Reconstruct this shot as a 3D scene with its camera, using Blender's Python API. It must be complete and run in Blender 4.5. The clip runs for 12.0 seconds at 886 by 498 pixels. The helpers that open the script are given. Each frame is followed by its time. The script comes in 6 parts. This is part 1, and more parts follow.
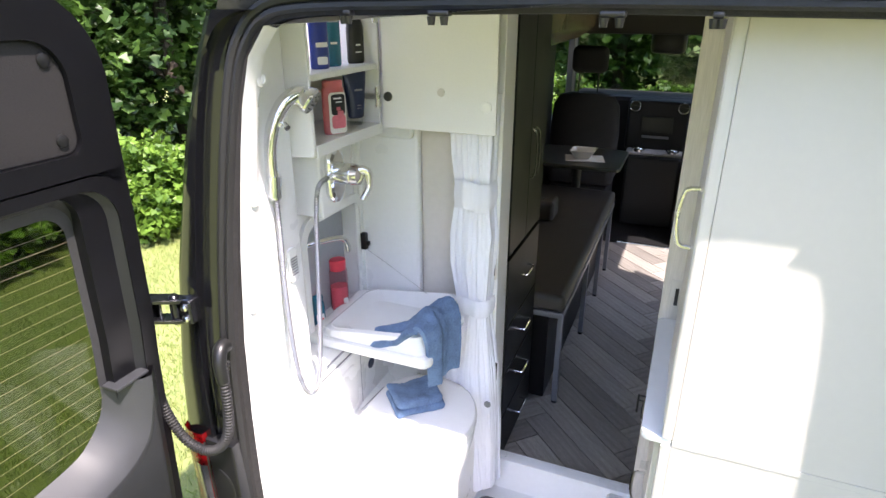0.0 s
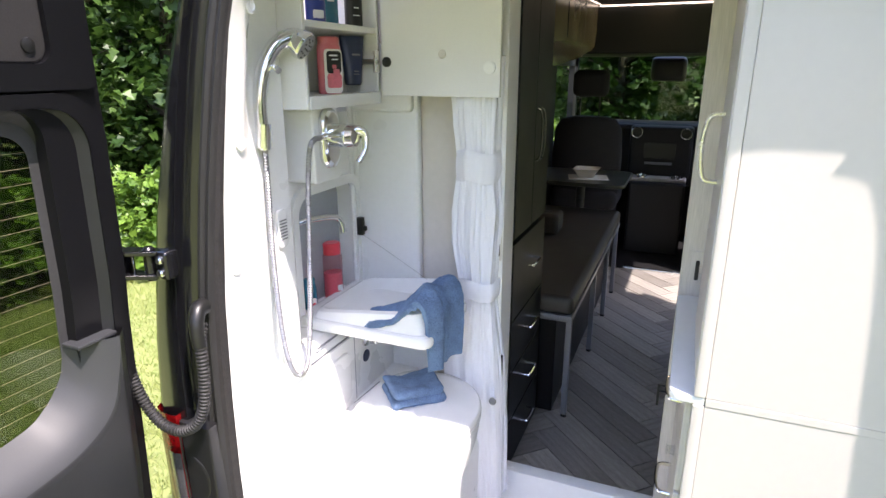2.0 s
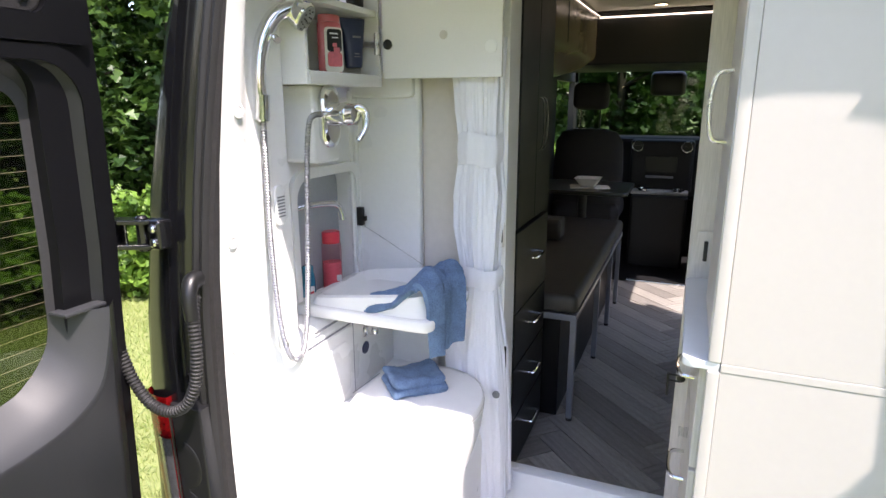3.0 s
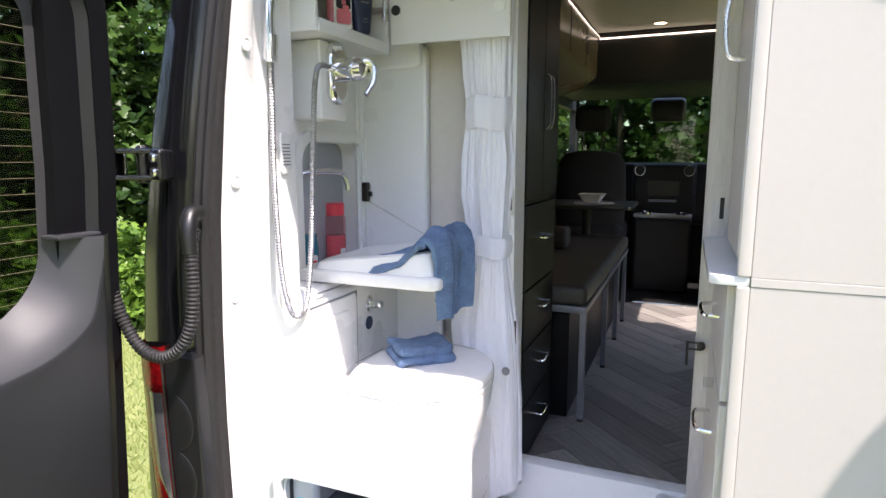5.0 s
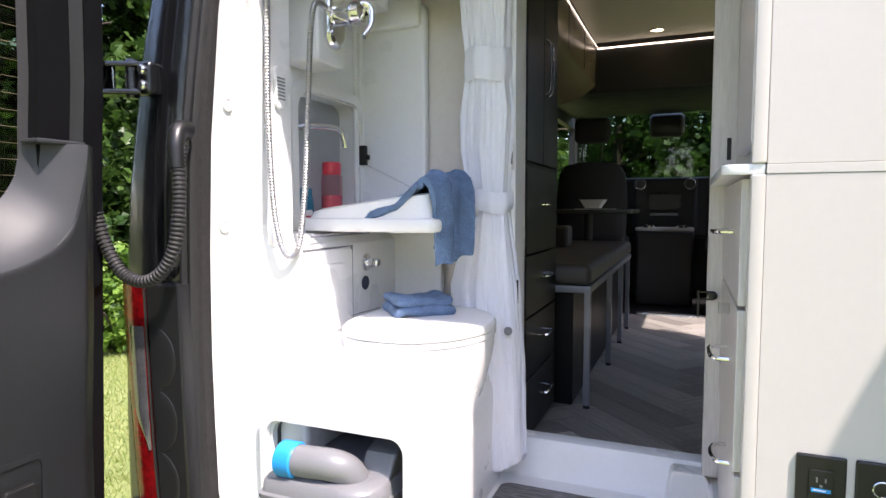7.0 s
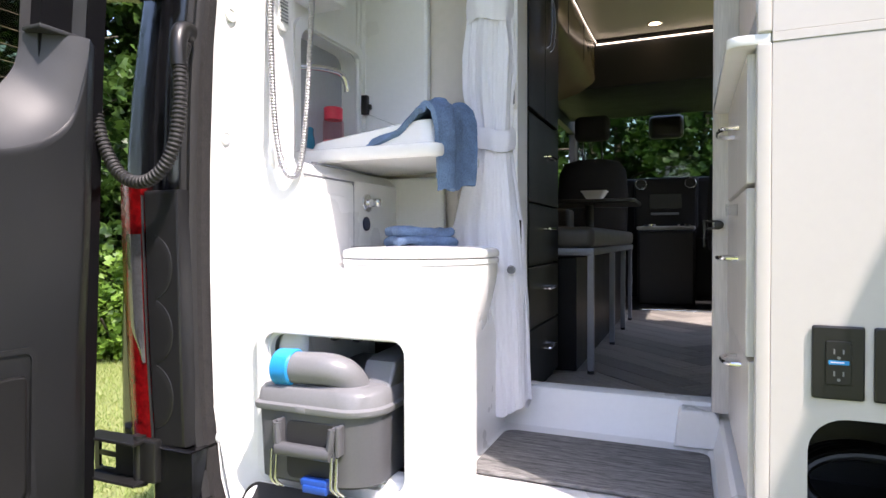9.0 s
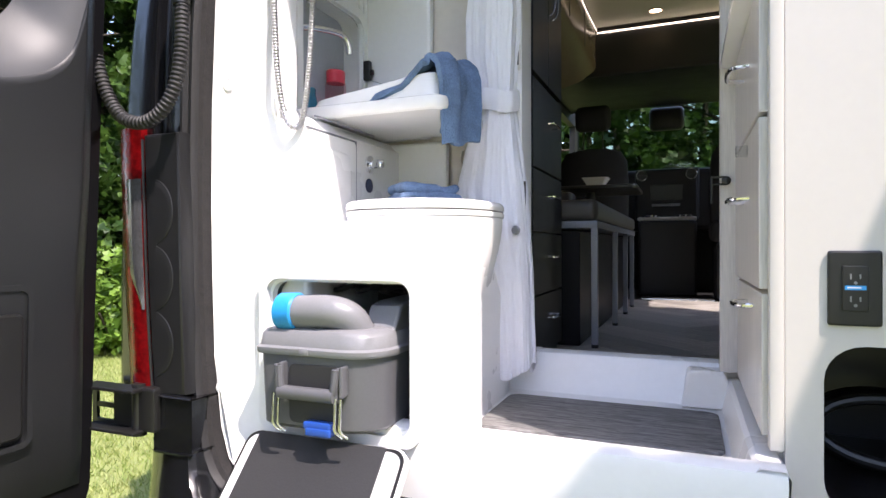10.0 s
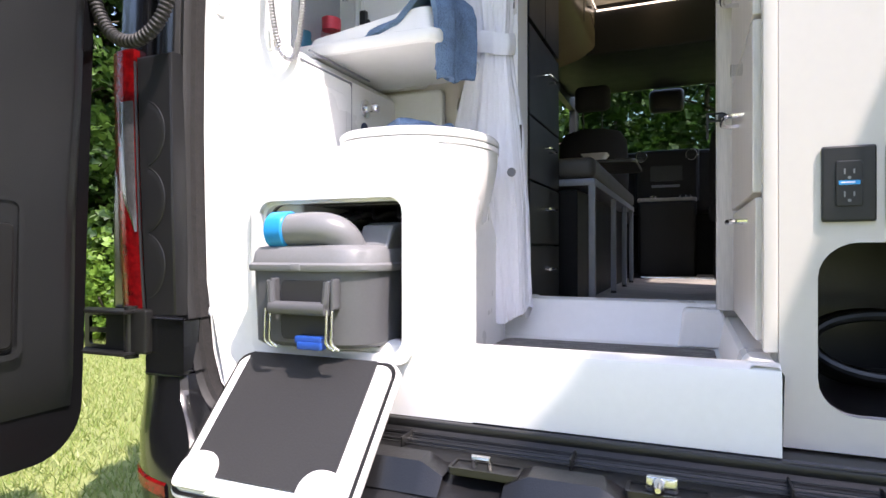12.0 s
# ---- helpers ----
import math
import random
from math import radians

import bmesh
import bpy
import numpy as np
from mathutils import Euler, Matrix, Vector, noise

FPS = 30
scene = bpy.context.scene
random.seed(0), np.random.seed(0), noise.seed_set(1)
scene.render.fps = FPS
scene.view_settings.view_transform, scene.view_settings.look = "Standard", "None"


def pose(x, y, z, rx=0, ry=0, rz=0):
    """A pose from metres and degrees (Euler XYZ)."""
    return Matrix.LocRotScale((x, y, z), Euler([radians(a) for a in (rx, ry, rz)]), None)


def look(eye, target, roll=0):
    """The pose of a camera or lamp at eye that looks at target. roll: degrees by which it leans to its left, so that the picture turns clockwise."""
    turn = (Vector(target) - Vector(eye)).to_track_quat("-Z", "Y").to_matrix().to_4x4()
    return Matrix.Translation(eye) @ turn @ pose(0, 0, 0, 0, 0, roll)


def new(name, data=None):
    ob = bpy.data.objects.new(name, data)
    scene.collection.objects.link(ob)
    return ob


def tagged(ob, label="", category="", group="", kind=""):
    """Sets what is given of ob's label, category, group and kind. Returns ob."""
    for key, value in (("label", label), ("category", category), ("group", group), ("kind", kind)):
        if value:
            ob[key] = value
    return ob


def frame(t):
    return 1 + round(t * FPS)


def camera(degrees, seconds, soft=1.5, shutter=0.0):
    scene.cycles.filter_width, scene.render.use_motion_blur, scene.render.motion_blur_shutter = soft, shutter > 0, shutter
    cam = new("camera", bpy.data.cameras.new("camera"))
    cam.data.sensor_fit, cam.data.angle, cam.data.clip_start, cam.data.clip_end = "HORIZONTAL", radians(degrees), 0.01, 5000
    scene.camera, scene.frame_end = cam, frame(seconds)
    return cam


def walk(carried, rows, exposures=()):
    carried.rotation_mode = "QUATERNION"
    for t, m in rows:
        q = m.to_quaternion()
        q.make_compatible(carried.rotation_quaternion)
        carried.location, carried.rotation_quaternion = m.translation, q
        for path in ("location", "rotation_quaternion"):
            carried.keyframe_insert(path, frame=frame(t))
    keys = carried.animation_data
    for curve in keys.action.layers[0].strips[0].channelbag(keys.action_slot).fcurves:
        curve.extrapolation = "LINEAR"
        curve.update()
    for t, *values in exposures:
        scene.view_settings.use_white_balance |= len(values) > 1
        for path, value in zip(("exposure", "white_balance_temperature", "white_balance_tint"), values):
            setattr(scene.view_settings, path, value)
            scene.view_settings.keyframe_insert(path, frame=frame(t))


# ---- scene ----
cam = camera(73.6, 12.0)
METRES, EYE, TILT, LEAN, TURN = 1.5, 2.4, -22.5, 0.0, 22.3
ROWS = [
    (0.0, 0.0, 0.0, 0.0, 0.0, 0.0, 0.0),
    (0.5, 0.0005, 0.0227, -0.0427, 0.01, 1.43, 0.03),
    (1.0, 0.001, 0.0448, -0.0813, 0.04, 2.75, 0.01),
    (1.5, 0.0003, 0.0676, -0.1217, 0.06, 4.19, 0.03),
    (2.0, -0.0011, 0.0897, -0.1605, 0.06, 5.59, -0.0),
    (2.5, -0.0025, 0.1096, -0.2017, 0.07, 7.05, 0.01),
    (3.0, -0.0027, 0.1271, -0.2445, 0.14, 8.52, 0.06),
    (5.0, -0.0173, 0.1942, -0.4059, 0.11, 13.91, -0.05),
    (5.5, -0.0198, 0.2171, -0.4455, 0.12, 15.22, -0.01),
    (6.0, -0.019, 0.2393, -0.4853, 0.17, 16.41, 0.01),
    (6.5, -0.0175, 0.2613, -0.525, 0.18, 17.5, 0.03),
    (7.0, -0.0148, 0.2801, -0.5634, 0.19, 18.49, 0.04),
    (9.0, -0.0186, 0.3518, -0.7223, 0.21, 21.61, 0.04),
    (9.5, -0.027, 0.3748, -0.7608, 0.08, 22.07, 0.08),
    (10.0, -0.0278, 0.396, -0.7959, 0.1, 22.32, 0.1),
    (10.5, -0.0206, 0.4121, -0.8282, 0.35, 22.5, 0.02),
    (11.0, -0.0175, 0.4233, -0.8542, 0.34, 22.51, 0.01),
    (11.5, -0.0182, 0.4329, -0.8759, 0.22, 22.52, 0.04),
    (12.0, -0.017, 0.4403, -0.893, 0.22, 22.46, 0.01),
]
EXPOSURES = ((0.0, 2.45, 6800, 22), (3.0, 2.12, 6800, 22), (6.0, 1.97, 6800, 22), (9.0, 1.98, 6800, 22), (12.0, 2.04, 6800, 22))
walk(cam, [(t, pose(0, 0, EYE, TILT, LEAN, TURN) @ pose(METRES * x, METRES * y, METRES * z, 90 + pitch, roll, yaw)) for t, x, y, z, yaw, pitch, roll in ROWS], EXPOSURES)

# ---- daylight: high sun from behind the van's right side, clear sky ----
SUN_TRAVEL = Vector((-0.55, 0.305, -1.0)).normalized()
world = bpy.data.worlds.new("sky")
scene.world = world
world.use_nodes = True
sky = world.node_tree.nodes.new("ShaderNodeTexSky")
sky.sky_type = "NISHITA"
sky.sun_disc = False
sky.sun_elevation = math.asin(-SUN_TRAVEL.z)
sky.sun_rotation = math.atan2(-SUN_TRAVEL.x, -SUN_TRAVEL.y)
world.node_tree.links.new(sky.outputs[0], world.node_tree.nodes["Background"].inputs[0])
world.node_tree.nodes["Background"].inputs[1].default_value = 0.15
sun = new("sun", bpy.data.lights.new("sun", "SUN"))
sun.data.energy, sun.data.angle, sun.data.color = 2.15, radians(0.6), (1.0, 0.96, 0.9)
sun.matrix_world = look((6, -6, 12), Vector((6, -6, 12)) + SUN_TRAVEL)


# ---- materials ----
def material(name, colour, rough=0.5, metal=0.0, vary=0.06, scale=6.0, fine=120.0, bump=0.05, coat=0.0, stretch=(1, 1, 1), piece=0.0, second=None):
    """A surface with broad stains and fine grain; piece: brightness spread from object to object."""
    m = bpy.data.materials.new(name)
    m.use_nodes = True
    n, l = m.node_tree.nodes, m.node_tree.links
    b = n["Principled BSDF"]
    b.inputs["Roughness"].default_value, b.inputs["Metallic"].default_value = rough, metal
    b.inputs["Coat Weight"].default_value = coat
    b.inputs["Coat Roughness"].default_value = 0.08
    co = n.new("ShaderNodeTexCoord")
    mp = n.new("ShaderNodeMapping")
    mp.inputs["Scale"].default_value = stretch
    l.new(co.outputs["Object"], mp.inputs["Vector"])
    big, small = n.new("ShaderNodeTexNoise"), n.new("ShaderNodeTexNoise")
    big.inputs["Scale"].default_value, big.inputs["Detail"].default_value = scale, 4
    small.inputs["Scale"].default_value, small.inputs["Detail"].default_value = fine, 3
    l.new(mp.outputs[0], big.inputs["Vector"])
    l.new(mp.outputs[0], small.inputs["Vector"])
    add = n.new("ShaderNodeMath")
    add.operation = "ADD"
    l.new(big.outputs[0], add.inputs[0])
    l.new(small.outputs[0], add.inputs[1])
    ramp = n.new("ShaderNodeMapRange")
    ramp.inputs["From Min"].default_value, ramp.inputs["From Max"].default_value = 0.6, 1.4
    l.new(add.outputs[0], ramp.inputs["Value"])
    mix = n.new("ShaderNodeMix")
    mix.data_type = "RGBA"
    dark = second or [c * (1 - vary * 1.5) for c in colour]
    light = colour if second else [min(1, c * (1 + vary)) for c in colour]
    mix.inputs[6].default_value, mix.inputs[7].default_value = (*dark, 1), (*light, 1)
    l.new(ramp.outputs[0], mix.inputs[0])
    out = mix.outputs[2]
    if piece:
        info, hsv = n.new("ShaderNodeObjectInfo"), n.new("ShaderNodeHueSaturation")
        rng = n.new("ShaderNodeMapRange")
        rng.inputs["To Min"].default_value, rng.inputs["To Max"].default_value = 1 - piece, 1 + piece
        l.new(info.outputs["Random"], rng.inputs["Value"])
        l.new(rng.outputs[0], hsv.inputs["Value"])
        l.new(out, hsv.inputs["Color"])
        out = hsv.outputs[0]
    l.new(out, b.inputs["Base Color"])
    r2 = n.new("ShaderNodeMapRange")
    r2.inputs["To Min"].default_value, r2.inputs["To Max"].default_value = max(0.02, rough * 0.85), min(1, rough * 1.15)
    l.new(big.outputs[0], r2.inputs["Value"])
    l.new(r2.outputs[0], b.inputs["Roughness"])
    if bump:
        bp = n.new("ShaderNodeBump")
        bp.inputs["Strength"].default_value, bp.inputs["Distance"].default_value = bump, 0.002
        l.new(small.outputs[0], bp.inputs["Height"])
        l.new(bp.outputs[0], b.inputs["Normal"])
    return m


def glow(name, colour, strength):
    m = bpy.data.materials.new(name)
    m.use_nodes = True
    b = m.node_tree.nodes["Principled BSDF"]
    b.inputs["Base Color"].default_value = (*colour, 1)
    b.inputs["Emission Color"].default_value = (*colour, 1)
    b.inputs["Emission Strength"].default_value = strength
    return m


def glass(name, colour, rough=0.0):
    """A thin pane: clear with a gloss that grows towards grazing angles."""
    m = bpy.data.materials.new(name)
    m.use_nodes = True
    n, l = m.node_tree.nodes, m.node_tree.links
    n.remove(n["Principled BSDF"])
    clear, shine, mix, fr, power, ramp = (n.new("ShaderNode" + k) for k in ("BsdfTransparent", "BsdfGlossy", "MixShader", "LayerWeight", "Math", "MapRange"))
    clear.inputs[0].default_value = (*colour, 1)
    shine.inputs["Roughness"].default_value = rough
    fr.inputs["Blend"].default_value = 0.5
    power.operation = "POWER"
    power.inputs[1].default_value = 5.0
    ramp.inputs["To Min"].default_value, ramp.inputs["To Max"].default_value = 0.022, 0.9
    l.new(fr.outputs["Facing"], power.inputs[0])
    l.new(power.outputs[0], ramp.inputs["Value"])
    l.new(ramp.outputs["Result"], mix.inputs[0])
    l.new(clear.outputs[0], mix.inputs[1])
    l.new(shine.outputs[0], mix.inputs[2])
    l.new(mix.outputs[0], n["Material Output"].inputs[0])
    return m


def leaf_material(name, a, b_):
    m = bpy.data.materials.new(name)
    m.use_nodes = True
    n, l = m.node_tree.nodes, m.node_tree.links
    b = n["Principled BSDF"]
    geo, mix = n.new("ShaderNodeNewGeometry"), n.new("ShaderNodeMix")
    mix.data_type = "RGBA"
    mix.inputs[6].default_value, mix.inputs[7].default_value = (*a, 1), (*b_, 1)
    l.new(geo.outputs["Random Per Island"], mix.inputs[0])
    l.new(mix.outputs[2], b.inputs["Base Color"])
    b.inputs["Roughness"].default_value = 0.45
    tr, ms = n.new("ShaderNodeBsdfTranslucent"), n.new("ShaderNodeMixShader")
    l.new(mix.outputs[2], tr.inputs[0])
    ms.inputs[0].default_value = 0.35
    l.new(b.outputs[0], ms.inputs[1])
    l.new(tr.outputs[0], ms.inputs[2])
    l.new(ms.outputs[0], n["Material Output"].inputs[0])
    return m


M_WHITE = material("white_moulded_plastic", (0.8, 0.8, 0.79), 0.28, vary=0.02, scale=3, fine=60, bump=0.02)
M_PORCELAIN = material("white_gloss_plastic", (0.82, 0.82, 0.81), 0.16, vary=0.02, scale=4, fine=30, bump=0.01)
M_PANEL = material("cream_laminate", (0.575, 0.545, 0.505), 0.3, vary=0.015, scale=1.5, fine=60, bump=0.0)
M_BOARD = material("pale_wood_laminate", (0.62, 0.59, 0.55), 0.3, vary=0.12, scale=5, fine=40, bump=0.03, stretch=(9, 9, 0.5))
M_BEIGE = material("beige_wall_lining", (0.66, 0.61, 0.55), 0.12, vary=0.04, scale=3, fine=40, bump=0.02)
M_CABINET = material("white_cabinet_board", (0.74, 0.735, 0.72), 0.4, vary=0.02, scale=4, fine=200, bump=0.03)
M_BLACKPAINT = material("dark_grey_metallic_paint", (0.006, 0.0062, 0.0075), 0.2, metal=0.0, vary=0.1, scale=5, fine=300, bump=0.01, coat=0.5)
M_DOORPAINT = material("dark_inner_door_paint", (0.006, 0.006, 0.0072), 0.3, vary=0.1, scale=5, fine=300, bump=0.01)
M_DOORPAINT.node_tree.nodes["Principled BSDF"].inputs["Specular IOR Level"].default_value = 0.3
M_TRIM = material("charcoal_grained_plastic", (0.015, 0.016, 0.0175), 0.42, vary=0.1, scale=6, fine=500, bump=0.25)
M_BUMPER = material("black_textured_bumper", (0.010, 0.010, 0.011), 0.3, vary=0.2, scale=8, fine=400, bump=0.2)
M_RUBBER = material("ribbed_rubber", (0.018, 0.0175, 0.018), 0.6, vary=0.15, scale=10, fine=260, bump=0.5)
M_FUZZ = material("dark_edge_fabric", (0.022, 0.020, 0.020), 0.95, vary=0.4, scale=60, fine=420, bump=1.0)
M_CHROME = material("chrome", (0.82, 0.82, 0.83), 0.07, metal=1.0, vary=0.02, scale=8, fine=50, bump=0.0)
M_STEEL = material("brushed_steel", (0.72, 0.71, 0.69), 0.26, metal=1.0, vary=0.06, scale=20, fine=200, bump=0.05)
M_TOWEL = material("blue_terry_cotton", (0.13, 0.21, 0.345), 0.95, vary=0.3, scale=30, fine=330, bump=1.0)
M_CURTAIN = material("white_crinkled_cloth", (0.82, 0.82, 0.87), 0.85, vary=0.03, scale=30, fine=300, bump=0.35, stretch=(3, 3, 0.4))
M_TANK = material("grey_tank_plastic", (0.105, 0.107, 0.115), 0.36, vary=0.05, scale=8, fine=250, bump=0.08)
M_TANKLID = material("mid_grey_tank_plastic", (0.20, 0.202, 0.212), 0.38, vary=0.05, scale=8, fine=250, bump=0.08)
M_BLUECAP = material("bright_blue_plastic", (0.01, 0.3, 0.68), 0.35, vary=0.05, bump=0.02)
M_BLUE = material("blue_plastic", (0.015, 0.07, 0.33), 0.35, vary=0.05, bump=0.02)
M_SLATE = material("dark_grey_insert", (0.024, 0.024, 0.025), 0.6, vary=0.12, scale=4, fine=300, bump=0.15)
M_FELT = material("brown_black_felt", (0.014, 0.0125, 0.012), 0.8, vary=0.2, scale=6, fine=300, bump=0.3)
M_DARK = material("near_black_gloss_laminate", (0.009, 0.009, 0.0105), 0.42, vary=0.1, scale=5, fine=100, bump=0.02)
M_DARK.node_tree.nodes["Principled BSDF"].inputs["Specular IOR Level"].default_value = 0.14
M_CAB = material("black_cab_plastic", (0.008, 0.008, 0.009), 0.55, vary=0.15, scale=9, fine=300, bump=0.2)
M_SEAT = material("black_seat_fabric", (0.012, 0.012, 0.014), 0.85, vary=0.2, scale=20, fine=400, bump=0.5)
M_VINYL = material("brown_grey_vinyl", (0.06, 0.054, 0.046), 0.5, vary=0.08, scale=8, fine=300, bump=0.2)
M_LEGS = material("grey_coated_steel", (0.22, 0.23, 0.26), 0.35, metal=0.3, vary=0.06, bump=0.05)
M_CEIL = material("pale_ceiling_lining", (0.5, 0.47, 0.42), 0.6, vary=0.05, scale=3, fine=200, bump=0.1)
M_LOCKER = material("beige_gloss_locker", (0.18, 0.14, 0.105), 0.25, vary=0.05, scale=4, fine=60, bump=0.02)
M_TABLE = material("dark_olive_tabletop", (0.035, 0.036, 0.028), 0.3, vary=0.1, scale=8, fine=200, bump=0.05)
M_MAT = material("grey_woven_mat", (0.32, 0.315, 0.31), 0.9, vary=0.5, scale=40, fine=130, bump=0.8, stretch=(0.3, 4, 1), second=(0.006, 0.006, 0.007))
M_PLANK = material("grey_wood_plank", (0.33, 0.305, 0.275), 0.42, vary=0.3, scale=4, fine=40, bump=0.15, stretch=(1.2, 14, 1), piece=0.3)
M_GROUT = material("plank_joint", (0.05, 0.045, 0.04), 0.8, vary=0.1)
M_REDLENS = material("red_lamp_lens", (0.15, 0.003, 0.004), 0.16, vary=0.5, scale=40, fine=90, bump=0.1)
M_CLEARLENS = material("clear_lamp_lens", (0.09, 0.09, 0.095), 0.15, metal=0.3, vary=0.2, scale=40, fine=160, bump=0.2, coat=0.5)
M_LAMPBODY = material("lamp_housing_plastic", (0.012, 0.012, 0.013), 0.42, vary=0.12, scale=12, fine=300, bump=0.1)
M_BLACK = material("black_plastic", (0.012, 0.012, 0.012), 0.35, vary=0.1, bump=0.05)
M_OUTLET = material("black_outlet_plastic", (0.008, 0.008, 0.008), 0.4, vary=0.1, bump=0.02)
M_NICHE = material("grey_gloss_panel", (0.42, 0.44, 0.47), 0.14, vary=0.04, bump=0.01)
M_FRIT = material("grey_frit", (0.05, 0.05, 0.052), 0.5, vary=0.1, bump=0.05)
# charcoal trim made lighter, so the colour carries the sun on the ledge
M_LEDGE = material("sun_lightened_charcoal", (0.04, 0.042, 0.046), 0.5, vary=0.1, scale=8, fine=500, bump=0.12)
M_TINT = glass("tinted_pane", (0.33, 0.37, 0.27))
M_CLEAR = glass("clear_pane", (0.5, 0.56, 0.5))
M_ACRYLIC = glass("clear_acrylic", (0.93, 0.94, 0.94), 0.02)
M_PINKCLEAR = glass("clear_pink_plastic", (0.95, 0.72, 0.74), 0.05)
M_HOSE = material("braided_steel_hose", (0.36, 0.36, 0.38), 0.3, metal=0.8, vary=0.08, scale=40, fine=300, bump=0.1)
M_HEATER = material("copper_heater_line", (0.2, 0.165, 0.10), 0.4, metal=0.3, vary=0.05, bump=0)
M_LIGHT = glow("warm_spot_light", (1.0, 0.72, 0.45), 3.0)
M_LED = glow("warm_led_strip", (1.0, 0.86, 0.72), 0.9)
M_RED = material("red_plastic", (0.72, 0.05, 0.08), 0.3, vary=0.06, bump=0.02)
M_PINK = material("pink_wash", (0.68, 0.17, 0.21), 0.15, vary=0.12, scale=14, bump=0.02, coat=0.5)
M_PINKRED = material("pink_red_plastic", (0.55, 0.13, 0.14), 0.3, vary=0.06, bump=0.02)
M_NAVY = material("navy_tube", (0.02, 0.03, 0.075), 0.3, vary=0.06, bump=0.02)
M_ROYAL = material("royal_blue_pack", (0.02, 0.045, 0.26), 0.3, vary=0.06, bump=0.02)
M_TEAL = material("teal_pack", (0.02, 0.16, 0.25), 0.25, vary=0.08, bump=0.02)
M_PAPER = material("off_white_paper", (0.75, 0.72, 0.66), 0.8, vary=0.03, bump=0.05)
M_LETTER = material("white_print", (0.8, 0.8, 0.8), 0.5, vary=0.02, bump=0)
M_SOIL = material("soil", (0.06, 0.045, 0.025), 0.95, vary=0.3, scale=3, fine=40, bump=1.0)
M_GROUND = material("mown_grass_ground", (0.29, 0.31, 0.11), 0.95, scale=1.2, fine=30, bump=0.8, second=(0.19, 0.235, 0.075))
M_BARK = material("bark", (0.07, 0.055, 0.04), 0.9, vary=0.4, scale=6, fine=60, bump=1.0, stretch=(4, 4, 0.7))
M_GRASS = leaf_material("grass_blade", (0.22, 0.32, 0.07), (0.38, 0.41, 0.15))
M_LEAF = leaf_material("maple_leaf", (0.022, 0.06, 0.012), (0.085, 0.165, 0.03))
M_SHRUB = leaf_material("shrub_leaf", (0.07, 0.15, 0.02), (0.2, 0.34, 0.05))


# ---- mesh helpers ----
def mesh_of(name, bm, mat, smooth=True, angle=35):
    me = bpy.data.meshes.new(name)
    bmesh.ops.recalc_face_normals(bm, faces=bm.faces)
    if smooth:
        for f in bm.faces:
            f.smooth = True
        for e in bm.edges:
            if len(e.link_faces) != 2:
                continue
            turn = e.calc_face_angle(0)
            a, b = (f.calc_area() for f in e.link_faces)
            # broad flat faces keep their own normal beside a narrow rounded edge
            if turn > radians(angle) or (turn > radians(8) and max(a, b) > 10 * min(a, b)):
                e.smooth = False
    bm.to_mesh(me)
    bm.free()
    me.materials.append(mat)
    return me


def thing(name, at, label, category, group="", kind=""):
    """An empty at the base of a thing, to parent its parts."""
    ob = new(name)
    ob.location = at
    ob.empty_display_size = 0.05
    return tagged(ob, label, category, group, kind)


def world_of(ob):
    m = Matrix.Identity(4)
    while ob:
        m = ob.matrix_basis if not ob.parent else ob.matrix_parent_inverse @ ob.matrix_basis
        return m if not ob.parent else world_of(ob.parent) @ m
    return m


def part(name, bm, mat, parent=None, label="", smooth=True, angle=35):
    """One mesh object from a bmesh in world places, under a thing or a part."""
    ob = new(name, mesh_of(name, bm, mat, smooth, angle))
    if parent:
        ob.parent = parent
        ob.matrix_parent_inverse = world_of(parent).inverted()
    if label:
        tagged(ob, label)
    return ob


def solo(name, bm, mat, label, category, group="", kind="", smooth=True, angle=35):
    return tagged(part(name, bm, mat, None, "", smooth, angle), label, category, group, kind)


def box(x0, x1, y0, y1, z0, z1, r=0.0, seg=2, bm=None, m=None):
    """A box with rounded edges, added to bm."""
    out = bm or bmesh.new()
    t = bmesh.new()
    bmesh.ops.create_cube(t, size=1)
    for v in t.verts:
        v.co = Vector(((x0 + x1) / 2 + v.co.x * (x1 - x0), (y0 + y1) / 2 + v.co.y * (y1 - y0), (z0 + z1) / 2 + v.co.z * (z1 - z0)))
    if r:
        bmesh.ops.bevel(t, geom=t.edges[:], offset=r, segments=seg, affect="EDGES", profile=0.5)
    return join(out, t, m)


def join(out, t, m=None):
    if m:
        t.transform(m)
    me = bpy.data.meshes.new("tmp")
    t.to_mesh(me)
    t.free()
    out.from_mesh(me)
    bpy.data.meshes.remove(me)
    return out


def grid(rows, closed=False, bm=None, caps=False):
    """A surface through rows of points; closed: each row is a ring."""
    bm = bm or bmesh.new()
    vs = [[bm.verts.new(p) for p in r] for r in rows]
    n = len(rows[0])
    for a, b in zip(vs, vs[1:]):
        for i in range(n if closed else n - 1):
            j = (i + 1) % n
            bm.faces.new((a[i], a[j], b[j], b[i]))
    if caps:
        bm.faces.new(vs[0])
        bm.faces.new(list(reversed(vs[-1])))
    return bm


